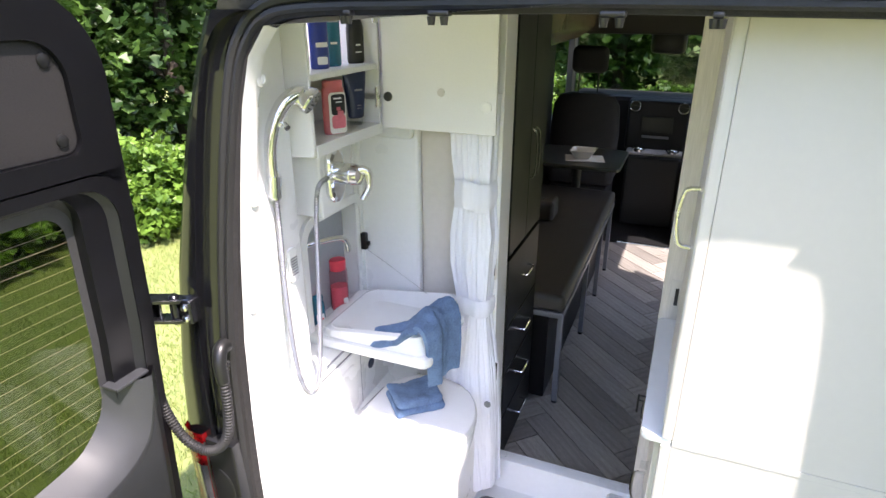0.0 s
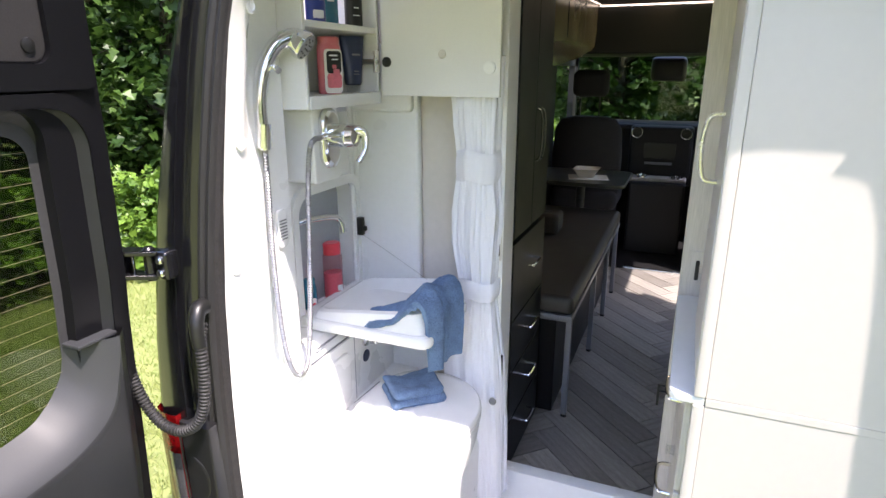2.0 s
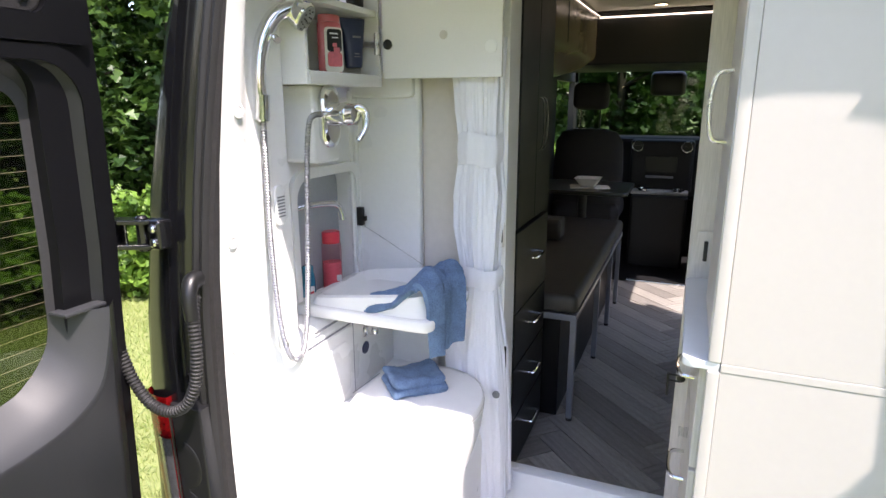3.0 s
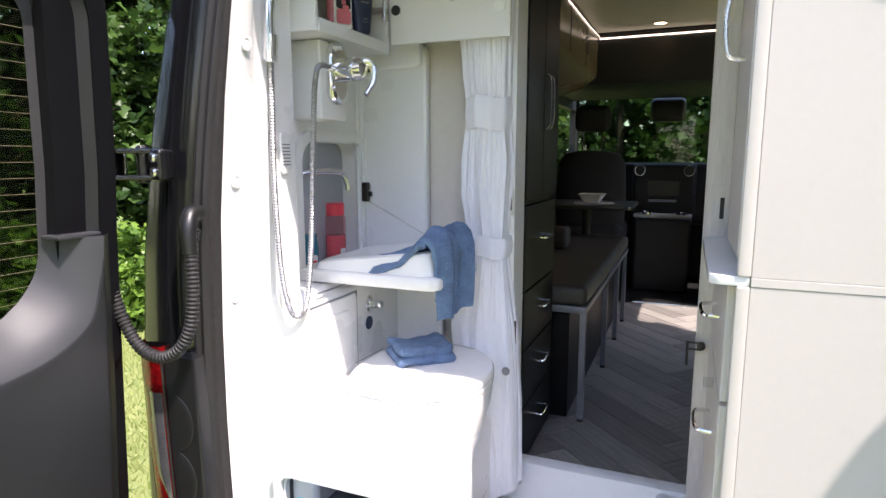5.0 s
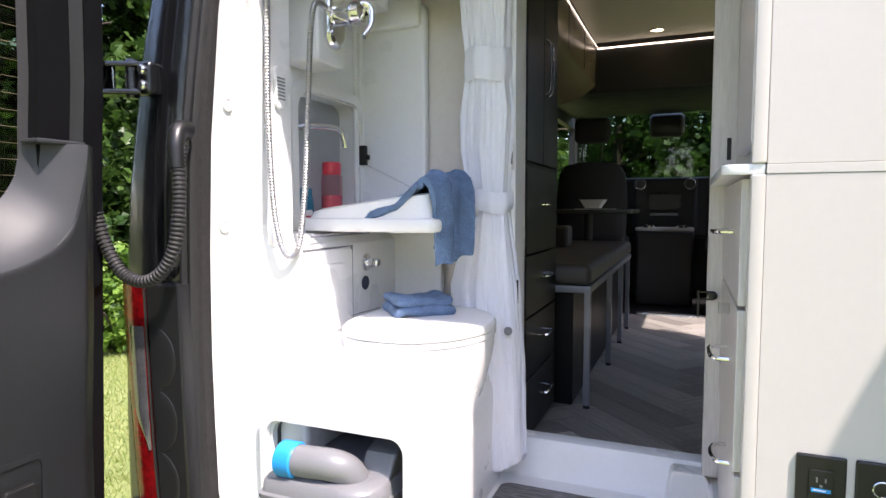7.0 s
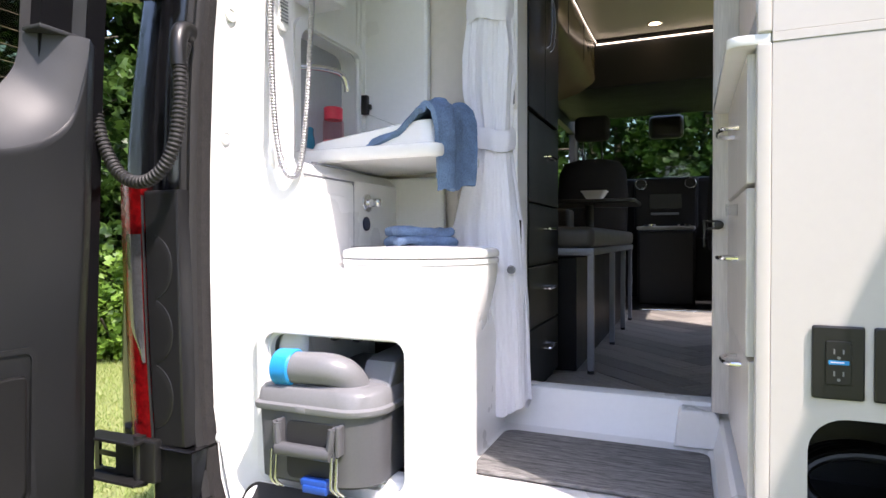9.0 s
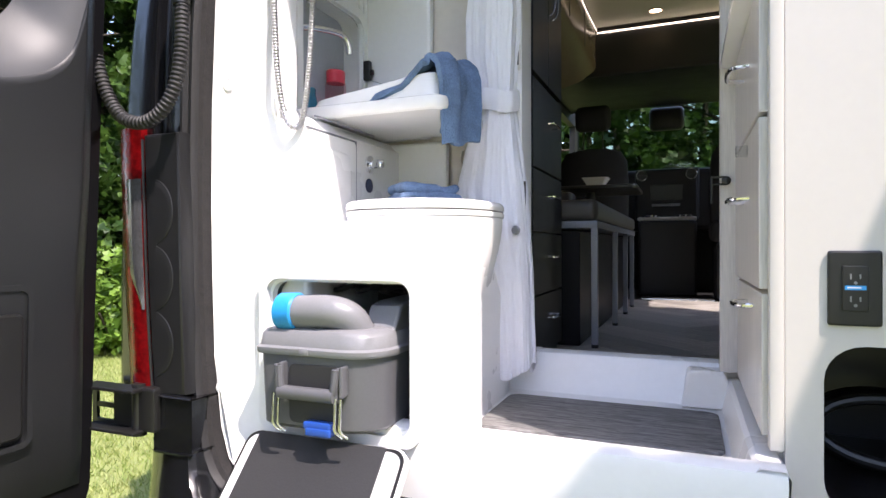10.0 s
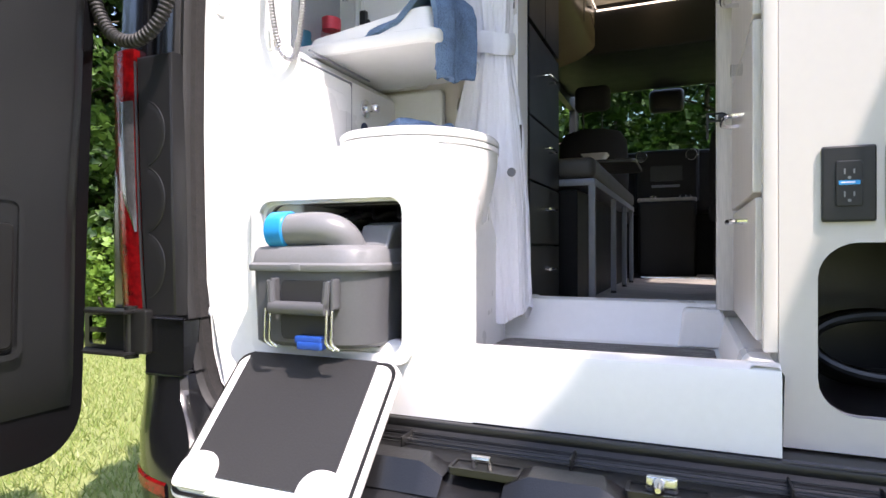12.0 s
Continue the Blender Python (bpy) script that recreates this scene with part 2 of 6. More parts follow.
def spline(pts, n=8):
    """A smooth run through points."""
    p = [Vector(q) for q in pts]
    out = []
    for i in range(len(p) - 1):
        a, b, c, d = p[max(i - 1, 0)], p[i], p[i + 1], p[min(i + 2, len(p) - 1)]
        for k in range(n):
            t = k / n
            out.append(0.5 * ((2 * b) + (c - a) * t + (2 * a - 5 * b + 4 * c - d) * t * t + (3 * b - a - 3 * c + d) * t ** 3))
    return out + [p[-1]]


def tube(pts, r, sides=10, bm=None, ribs=0.0, pitch=3, flat=1.0):
    """A round bar along points; ribs: extra radius on every other ring."""
    pts = [Vector(p) for p in pts]
    rows, up = [], Vector((0.13, 0.31, 1)).normalized()
    rad = r if callable(r) else (lambda t: r)
    for i, p in enumerate(pts):
        t = (pts[min(i + 1, len(pts) - 1)] - pts[max(i - 1, 0)]).normalized()
        a = (up - t * up.dot(t))
        a = a.normalized() if a.length > 1e-3 else t.orthogonal().normalized()
        up, b = a, t.cross(a)
        rr = rad(i / max(1, len(pts) - 1)) + (ribs if (i // pitch) % 2 else 0)
        rows.append([p + (a * math.cos(2 * math.pi * k / sides) * flat + b * math.sin(2 * math.pi * k / sides)) * rr for k in range(sides)])
    return grid(rows, True, bm, True)


def resample(pts, step):
    pts = [Vector(p) for p in pts]
    out, left = [pts[0]], step
    for a, b in zip(pts, pts[1:]):
        d = (b - a).length
        while left < d:
            out.append(a + (b - a) * left / d)
            left += step
        left -= d
    return out + [pts[-1]]


def lathe(profile, at, sides=24, sx=1.0, sy=1.0, bm=None, m=None):
    """Rings of (radius, height) about an upright axis."""
    t = grid([[(r * sx * math.cos(2 * math.pi * k / sides), r * sy * math.sin(2 * math.pi * k / sides), z) for k in range(sides)] for r, z in profile], True, None, True)
    return join(bm or bmesh.new(), t, Matrix.Translation(at) @ (m or Matrix.Identity(4)))


def round_rect(w0, w1, h0, h1, r, n=6):
    """Loop of points round a rectangle with rounded corners; r: one radius or four (low-low, high-low, high-high, low-high)."""
    rs = r if isinstance(r, (tuple, list)) else (r,) * 4
    out = []
    for (cx, cy, a0), q in zip(((w0, h0, 180), (w1, h0, 270), (w1, h1, 0), (w0, h1, 90)), rs):
        sx, sy = (1 if cx == w0 else -1), (1 if cy == h0 else -1)
        for k in range(n + 1):
            a = radians(a0 + 90 * k / n)
            out.append((cx + sx * q + q * math.cos(a), cy + sy * q + q * math.sin(a)))
    return out


def plate(loop, d0, d1, axis="y", hole=None, bm=None, edge=0.0):
    """A flat piece between d0 and d1 along an axis, from a loop, with an equal-count hole loop if given; edge: rounding of its rim."""
    put = {"y": lambda u, v, d: (u, d, v), "x": lambda u, v, d: (d, u, v), "z": lambda u, v, d: (u, v, d)}[axis]
    if hole:
        rows = [[put(u, v, d0) for u, v in hole], [put(u, v, d0) for u, v in loop], [put(u, v, d1) for u, v in loop], [put(u, v, d1) for u, v in hole], [put(u, v, d0) for u, v in hole]]
        bm = grid(rows, True, bm)
        bmesh.ops.remove_doubles(bm, verts=bm.verts, dist=1e-5)
        return bm
    cu, cv = sum(p[0] for p in loop) / len(loop), sum(p[1] for p in loop) / len(loop)

    def shrink(e):
        return [(u - math.copysign(min(e, abs(u - cu)), u - cu), v - math.copysign(min(e, abs(v - cv)), v - cv)) for u, v in loop]

    if edge:
        s = 1 if d1 > d0 else -1
        rows = [[put(u, v, d) for u, v in q] for q, d in ((shrink(edge), d0), (shrink(edge * 0.3), d0 + s * edge * 0.3), (loop, d0 + s * edge), (loop, d1 - s * edge), (shrink(edge * 0.3), d1 - s * edge * 0.3), (shrink(edge), d1))]
    else:
        rows = [[put(u, v, d) for u, v in loop] for d in (d0, d1)]
    return grid(rows, True, bm, True)


def cloth(fn, nu, nv, thick, pile=0.0):
    """A sheet of cloth from fn(u, v), two skins about it joined at the hem; pile: depth of its nap."""
    p = np.array([[fn(i / nu, j / nv) for i in range(nu + 1)] for j in range(nv + 1)], dtype=float)
    n = np.cross(np.gradient(p, axis=1), np.gradient(p, axis=0))
    n /= np.linalg.norm(n, axis=2, keepdims=True) + 1e-9
    rng = np.random.default_rng(3)
    skins = [p + n * s * (thick / 2 + pile * rng.random(p.shape[:2] + (1,))) for s in (1, -1)]
    bm = bmesh.new()
    for k in skins:
        grid(k.tolist(), False, bm)
    edges = []
    for k in skins:
        edges.append(np.concatenate([k[0], k[1:, -1], k[-1, -2::-1], k[-2:0:-1, 0]]).tolist())
    grid(edges, True, bm)
    bmesh.ops.remove_doubles(bm, verts=bm.verts, dist=1e-6)
    return bm


def circle_pts(c, r, a0, a1, n, plane="xz"):
    out = []
    for k in range(n + 1):
        a = radians(a0 + (a1 - a0) * k / n)
        u, v = r * math.cos(a), r * math.sin(a)
        out.append((c[0] + u, c[1], c[2] + v) if plane == "xz" else (c[0], c[1] + u, c[2] + v) if plane == "yz" else (c[0] + u, c[1] + v, c[2]))
    return out


# ---- van: key lines of the body, its middle at XC ----
XC = -0.19
FLOOR = 0.70
seal_half = [(0.69, 0.585), (0.735, 0.61), (0.765, 0.68), (0.785, 0.85), (0.793, 1.1), (0.79, 1.35), (0.778, 1.6), (0.75, 1.85), (0.715, 2.07), (0.685, 2.22), (0.655, 2.31), (0.60, 2.372), (0.50, 2.392), (0.25, 2.397), (0.0, 2.4)]
half = [Vector((XC - a - 0.017, 0, z)) for a, z in seal_half]
SEAL = spline(half, 5)
SEAL = SEAL + [Vector((2 * XC - p.x, 0, p.z)) for p in reversed(SEAL[:-1])]


def rear_lean(z):
    """How far the rear face leans forward with height."""
    return 0.04 * max(0.0, (z - 1.5) / 0.9) ** 1.3


def sweep(path, profile, bm=None):
    """A profile of (outward, y) swept along a path in the x-z plane."""
    rows = []
    for i, p in enumerate(path):
        t = (path[min(i + 1, len(path) - 1)] - path[max(i - 1, 0)]).normalized()
        out = Vector((-t.z, 0, t.x))
        rows.append([p + out * n + Vector((0, y + rear_lean(p.z), 0)) for n, y in profile])
    return grid(rows, False, bm)


def body_half(z):
    """Half the van's outer width at a height."""
    pts = [(0.4, 0.95), (0.7, 1.0), (1.0, 1.0), (1.3, 0.985), (1.5, 0.965), (1.8, 0.92), (2.1, 0.85), (2.3, 0.785), (2.45, 0.72), (2.6, 0.6), (2.68, 0.4)]
    for (z0, a), (z1, b) in zip(pts, pts[1:]):
        if z <= z1:
            return a + (b - a) * (z - z0) / (z1 - z0)
    return 0.4


# ---- ground ----
bm = bmesh.new()
bmesh.ops.create_grid(bm, x_segments=60, y_segments=60, size=150)
for v in bm.verts:
    v.co.z = 0.0 if v.co.length < 12 else 0.15 * noise.noise(v.co * 0.05)
solo("ground", bm, M_GROUND, "sunlit mown lawn stretching to the woods", "ground", kind="structure")

# ---- van body ----
van = thing("camper_van", (XC, 3.0, 0), "dark grey camper van parked with its rear doors open", "van")


def body_side(s):
    """The van's flank, wrapping round to the rear pillar beside the opening."""
    rows = []
    for p in SEAL[: len(SEAL) // 2 + 1]:
        a = XC - p.x
        z = p.z
        if a < 0.52:
            break
        w = max(body_half(z), a + 0.06)
        tuck = 0.12 if z < 0.77 else 0.0
        rows.append([(XC + s * q, y + rear_lean(z), z) for q, y in ((a + 0.034, 1.035), (a + 0.036, 1.0), (a + 0.05, 0.988), (min(a + 0.075, w - 0.03), 0.985), (min(a + 0.08, w - 0.028), 0.965), (w - 0.025, 0.962 + tuck), (w - 0.006, 0.972 + tuck), (w, 1.0 + tuck), (w + 0.004, 1.2), (max(w, 0.93), 1.25), (max(w, 0.93), 4.2 if s < 0 else 3.4))])
    return grid(rows)


for s in (-1, 1):
    part("body_side", body_side(s), M_BLACKPAINT, van, "glossy dark grey painted flank and rear pillar")
part("seal", sweep(SEAL, [(0.034, 1.04), (0.034, 0.992), (0.03, 0.982), (0.022, 0.98), (0.014, 0.984), (0.011, 0.99), (0.008, 0.983), (0.0, 0.981), (-0.006, 0.99), (-0.006, 1.04)]), M_RUBBER, van, "ribbed black rubber door seal")
part("seal_edging", sweep(SEAL, [(-0.006, 0.995), (-0.014, 1.0), (-0.016, 1.03), (-0.006, 1.045)]), M_FUZZ, van, "dark fabric edging of the seal")
# roof shoulders at the rear corners
for s in (-1, 1):
    part("roof_shoulder", plate([(XC + s * q, z) for q, z in ((0.70, 2.28), (0.79, 2.28), (0.742, 2.40), (0.715, 2.45), (0.655, 2.55), (0.59, 2.615), (0.50, 2.64), (0.50, 2.43), (0.60, 2.42), (0.66, 2.36))], 1.045, 1.06, "y"), M_BLACKPAINT, van)
# roof and header over the opening
rows = []
for k in range(25):
    a = -0.62 + 1.24 * k / 24
    lift = 0.02 * (1 - (a / 0.62) ** 2)
    bow = 0.035 * (1 - (a / 0.62) ** 4)
    rows.append([(XC + a, y, z + lift) for y, z in ((1.075, 2.412), (1.04, 2.415), (1.02 - bow, 2.425), (1.012 - bow, 2.445), (1.03 - bow, 2.52), (1.08, 2.58), (1.2, 2.64), (1.5, 2.68), (4.4, 2.68))])
part("roof", grid(rows), M_BLACKPAINT, van, "dark painted roof and rear header")

# ---- bathroom shell ----
LEFT = -0.965


def wall_x(y, z):
    """The moulded left wall: it follows the body and steps in behind the door seal."""
    a = -1.12 if z > 2.02 and y > 1.28 else -1.04 if z > 1.395 and y > 1.28 else -0.965
    t = min(1, max(0, (y - np.interp(z, [1.4, 1.8], [1.16, 1.07])) / 0.07))
    t = t * t * (3 - 2 * t)
    edge = XC - np.interp(z, [q[1] for q in seal_half], [q[0] for q in seal_half]) + 0.006
    near = edge - 0.006
    deep = a + 0.02
    low = min(1, max(0, (1.40 - z) / 0.04))
    return near * (1 - t) + (deep + 0.045 * low) * t


ys = [1.02, 1.05, 1.07, 1.085, 1.1, 1.115, 1.13, 1.15, 1.165, 1.18, 1.195, 1.21, 1.23, 1.26, 1.30, 1.37, 1.5, 1.6, 1.704, 1.8]
zs = [0.58, 0.64, 0.7, 0.85, 1.0, 1.15, 1.3, 1.36, 1.38, 1.39, 1.40, 1.5, 1.6, 1.7, 1.773, 1.85, 1.9, 2.0, 2.1, 2.2, 2.3, 2.36, 2.4]
bm = grid([[(wall_x(y, z), y, z) for y in ys] for z in zs])
bmesh.ops.delete(bm, geom=[f for f in bm.faces if 1.37 < f.calc_center_median().y < 1.704 and 1.40 < f.calc_center_median().z < 1.773], context="FACES_ONLY")
solo("wall_left", bm, M_WHITE, "white moulded plastic bathroom side wall", "wall", kind="structure")
# rear wall of the bathroom, with a lining board beside the curtain
bm = box(-1.05, -0.505, 1.75, 1.775, 0.62, 2.5)
solo("wall_partition", bm, M_BEIGE, "glossy beige lining board behind the curtain", "wall", kind="structure")
bm = plate(round_rect(-1.02, -0.79, 1.40, 2.07, 0.02), 1.748, 1.715, "y", edge=0.01)
plate(round_rect(-1.02, -0.80, 2.0, 2.2, 0.015), 1.716, 1.69, "y", bm=bm, edge=0.008)
plate(round_rect(-1.02, -0.74, 0.7, 1.39, 0.02), 1.748, 1.72, "y", bm=bm, edge=0.008)
solo("wall_moulding", bm, M_WHITE, "white moulded panel on the bathroom rear wall", "wall", kind="structure")
solo("doorway_trim", box(-0.53, -0.500, 1.69, 1.80, 0.74, 2.45, 0.003), M_CABINET, "pale trim beside the aisle doorway", "trim", kind="structure")
solo("ceiling_bathroom", box(-0.95, 0.6, 1.0, 1.8, 2.44, 2.47), M_WHITE, "white bathroom ceiling", "ceiling", kind="structure")

# shower pan
pan = thing("shower_pan", (-0.25, 1.4, 0.60), "white moulded shower pan with raised front lip", "shower pan", kind="structure")
prof = [(1.07, 0.602), (1.068, 0.712), (1.073, 0.728), (1.085, 0.735), (1.11, 0.735), (1.125, 0.728), (1.133, 0.712), (1.15, 0.665), (1.17, 0.652), (1.4, 0.65), (1.7, 0.653), (1.73, 0.66), (1.745, 0.68), (1.755, 0.745), (1.765, 0.765), (1.78, 0.77), (1.81, 0.77)]
part("tray", grid([[(x, y, z) for y, z in prof] for x in (-0.60, -0.4, -0.2, 0.0, 0.066)]), M_WHITE, pan)
bm = grid([[(x, y, z) for x, z in ((0.066, 0.60), (0.07, 0.722), (0.062, 0.734), (0.03, 0.735), (0.022, 0.728), (0.008, 0.66), (-0.01, 0.651))] for y in (1.072, 1.2, 1.5, 1.75)])
part("side_rim", bm, M_WHITE, pan)
bm = plate([(-0.085, 0.66), (0.035, 0.66), (0.02, 0.745), (0.012, 0.757), (-0.066, 0.757), (-0.074, 0.748)], 1.70, 1.76, "y", edge=0.006)
part("corner_post", bm, M_WHITE, pan)
part("plug", lathe([(0.014, 0), (0.014, 0.003), (0.009, 0.005)], (-0.475, 1.785, 0.77)), M_WHITE, pan)
solo("bath_mat", plate(round_rect(-0.525, -0.002, 1.35, 1.665, 0.03), 0.654, 0.664, "z", edge=0.003), M_MAT, "grey and black woven mat in the shower pan", "mat")

# toilet pedestal with the cassette hatch
toilet = thing("cassette_toilet", (-0.68, 1.3, 0.60), "white cassette toilet moulded into the bathroom, lid closed", "toilet")
OUT = round_rect(-0.975, -0.425, 0.60, 1.047, 0.003)
HOLE = round_rect(-0.867, -0.545, 0.722, 1.0, 0.03)
bm = plate(OUT, 1.07, 1.085, "y", HOLE)
for v in bm.verts:
    if v.co.x > -0.46:
        v.co.x += 0.012 - 0.042 * (v.co.z - 0.60) / 0.445
part("front_face", bm, M_WHITE, toilet)
# rounded top of the front, which runs back to the bowl
FAIR = [(1.07, 1.045), (1.072, 1.066), (1.079, 1.088), (1.092, 1.106), (1.112, 1.118), (1.15, 1.125), (1.22, 1.127), (1.35, 1.128)]
rows = [[(x - 0.18 * (k / 7) ** 2 * max(0.0, (x + 0.7) / 0.245), y, z) for k, (y, z) in enumerate(FAIR)] for x in (-0.975, -0.8, -0.65, -0.55, -0.49, -0.465, -0.4555)]
rows.append([(x + 0.0015, y + 0.008, z - 0.012) for x, y, z in rows[-1]])
rows.append([(x - 0.004, y + 0.006, z - 0.06) for x, y, z in rows[-1]])
part("front_top", grid(rows), M_WHITE, toilet)
part("side_block", box(-0.978, -0.80, 1.10, 1.76, 0.7, 1.126, 0.012, 3), M_WHITE, toilet)
rows = []
for z, f in ((0.60, 1), (0.9, 1), (1.08, 1), (1.115, 0.95), (1.15, 0.8), (1.2, 0.6), (1.27, 0.35), (1.36, 0.12), (1.42, 0.0)):
    xs = XC - 0.017 - np.interp(z, [q[1] for q in seal_half], [q[0] for q in seal_half])
    rows.append([(xs + (x + 0.99) * f + (0.012 if f == 0 else 0.0), 1.02 + (y - 1.02) * (0.25 + 0.75 * f), z) for x, y in ((-0.985, 1.02), (-0.975, 1.04), (-0.955, 1.058), (-0.93, 1.066), (-0.90, 1.0695))])
part("wall_blend", grid(rows), M_WHITE, toilet)
BOWL = Vector((-0.665, 1.425, 0))


def lid_ring(q, z):
    """One ring of the lid: squarer at the hinge, round at the free end."""
    out = []
    for k in range(64):
        a = 2 * math.pi * k / 64
        c, d = math.cos(a), math.sin(a)
        p = 2 / 3.2 if c < 0 else 1.0
        out.append((BOWL.x + q * 0.180 * math.copysign(abs(c) ** p, c), BOWL.y + q * 0.212 * math.copysign(abs(d) ** (p * 0.5 + 0.5), d), z))
    return out


def foot_ring(z):
    """The pedestal's outline in the same order as the lid's rings."""
    out = []
    for k in range(64):
        a = 2 * math.pi * k / 64
        c, d = math.cos(a), math.sin(a)
        right = 0.215 - 0.095 * min(1, max(0, (d + 0.95) / 0.9))
        f = min(right / c if c > 1e-3 else 9, 0.310 / -c if c < -1e-3 else 9, 0.336 / -d if d < -1e-3 else 9, 0.325 / d if d > 1e-3 else 9)
        out.append((BOWL.x + f * c, BOWL.y + f * d, z))
    return out


rows = []
for z, t in ((1.139, 0.0), (1.128, 0.0), (1.115, 0.03), (1.09, 0.10), (1.06, 0.22), (1.03, 0.38), (1.0, 0.56), (0.97, 0.76), (0.95, 0.92), (0.944, 0.985), (0.935, 1.0), (0.602, 1.0)):
    rows.append([(p[0] + (q[0] - p[0]) * t, p[1] + (q[1] - p[1]) * t, z) for p, q in zip(lid_ring(0.985, z), foot_ring(z))])
bm = grid(rows, True)
bmesh.ops.delete(bm, geom=[f for f in bm.faces if all(v.co.y < 1.3 and v.co.z < 1.01 and v.co.x < -0.5 for v in f.verts)], context="FACES_ONLY")
part("pedestal", bm, M_WHITE, toilet)
rim = plate(round_rect(-0.890, -0.528, 0.695, 1.026, 0.028), 1.071, 1.055, "y", round_rect(-0.872, -0.546, 0.714, 1.006, 0.03))
part("hatch_frame", rim, M_WHITE, toilet)
# inside coloured black to stand for the shade in the compartment
bm = plate(round_rect(-0.868, -0.544, 0.721, 1.001, 0.03), 1.072, 1.4, "y")
bmesh.ops.delete(bm, geom=[f for f in bm.faces if all(abs(v.co.y - 1.072) < 1e-4 for v in f.verts)], context="FACES_ONLY")
part("compartment", bm, M_BLACK, toilet, "compartment behind the hatch, black for its shade")
part("seat", grid([lid_ring(q, z) for q, z in ((0.96, 1.139), (0.995, 1.140), (1.002, 1.146), (0.998, 1.152), (0.97, 1.153))], True), M_PORCELAIN, toilet)
part("lid", grid([lid_ring(q, z) for q, z in ((0.96, 1.1545), (0.995, 1.1555), (1.006, 1.161), (1.0, 1.169), (0.97, 1.175), (0.85, 1.179), (0.4, 1.182))], True, None, True), M_PORCELAIN, toilet)
bm = tube([(-0.845, 1.36, 1.180), (-0.835, 1.50, 1.180)], 0.0012, 6)
part("hinge_line", bm, M_TANKLID, toilet, "thin joint at the lid hinge")

# cassette tank
tank = thing("cassette_tank", (-0.70, 1.15, 0.722), "grey plastic waste cassette with blue cap and handle", "waste tank")


def tank_loop(e=0.0):
    return round_rect(-0.838 - e, -0.583 + e, 0.992 - e, 1.34, (0.018, 0.075, 0.01, 0.01), 8)


bm = grid([[(x, y, z) for x, y in tank_loop(e)] for z, e in ((0.727, -0.012), (0.735, -0.004), (0.86, 0.0), (0.868, 0.0))], True, None, True)
part("body", bm, M_TANK, tank)
bm = grid([[(x, y, z) for x, y in tank_loop(e)] for z, e in ((0.868, 0.006), (0.872, 0.008), (0.880, 0.008), (0.884, 0.003), (0.905, 0.0), (0.913, -0.006), (0.917, -0.02))], True, None, True)
part("top_shell", bm, M_TANKLID, tank)
bm = plate([(1.07, 0.905), (1.34, 0.905), (1.34, 0.968), (1.13, 0.962), (1.10, 0.955)], -0.655, -0.586, "x", edge=0.006)
part("shoulder", bm, M_TANKLID, tank)
PIPE = spline([(-0.775, 1.022, 0.946), (-0.74, 1.022, 0.947), (-0.71, 1.024, 0.948), (-0.685, 1.03, 0.945), (-0.666, 1.042, 0.934), (-0.657, 1.056, 0.912), (-0.655, 1.064, 0.88)], 6)
part("spout", tube(PIPE, 0.0315, 24), M_TANKLID, tank, "bent grey discharge spout")
bm = tube([(-0.806, 1.022, 0.945), (-0.803, 1.022, 0.945), (-0.768, 1.022, 0.946), (-0.765, 1.022, 0.946)], lambda t: 0.0365 if 0.2 < t < 0.8 else 0.034, 24)
part("cap", bm, M_BLUECAP, tank, "bright blue screw cap")
# flat dark plate: the shade of the handle's hollow put in as colour
part("handle_shade_plate", plate(round_rect(-0.766, -0.655, 0.742, 0.852, 0.012), 0.9925, 0.9895, "y", edge=0.001), M_SLATE, tank, "dark plate for the shade behind the handle")
for x in (-0.781, -0.649):
    bm = box(x - 0.009, x - 0.001, 0.974, 0.995, 0.79, 0.852, 0.003)
    box(x + 0.002, x + 0.010, 0.972, 0.995, 0.80, 0.856, 0.003, bm=bm)
    part("bracket", bm, M_TANK, tank)
bm = tube([(-0.775, 0.974, 0.802), (-0.655, 0.974, 0.802)], 0.0125, 16)
for x, e in ((-0.773, -1), (-0.657, 1)):
    tube(spline([(x - 0.006 * e, 0.974, 0.802), (x, 0.973, 0.815), (x + 0.003 * e, 0.975, 0.850)], 4), 0.0075, 10, bm)
part("handle", bm, M_TANK, tank)
for x, e in ((-0.782, 1), (-0.648, 1)):
    for d in (-0.005, 0.006):
        part("spring_clip", tube(spline([(x + d, 0.971, 0.80), (x + d, 0.969, 0.765), (x + d, 0.970, 0.742), (x + d + 0.012 * e, 0.976, 0.729)], 5), 0.0028, 8), M_STEEL, tank, "bent steel clip")
bm = box(-0.722, -0.664, 0.970, 0.99, 0.738, 0.752, 0.003)
box(-0.715, -0.662, 0.966, 0.985, 0.728, 0.742, 0.003, bm=bm)
part("latch", bm, M_BLUE, tank, "blue release latch")
for x in (-0.73,):
    part("lid_clip", box(x - 0.012, x + 0.012, 0.982, 0.99, 0.868, 0.883, 0.004), M_TANKLID, tank)

# hatch door folded down on the bumper
flap = thing("hatch_door", (-0.71, 0.93, 0.59), "white hatch door folded open, dark inner panel", "hatch door")
U = Vector((0, -0.68, -0.735)).normalized()
FM = Matrix(((1, 0, 0, 0), (0, U.y, U.z, 1.035), (0, U.z, -U.y, 0.700), (0, 0, 0, 1)))


def on_flap(bm):
    bm.transform(FM)
    return bm


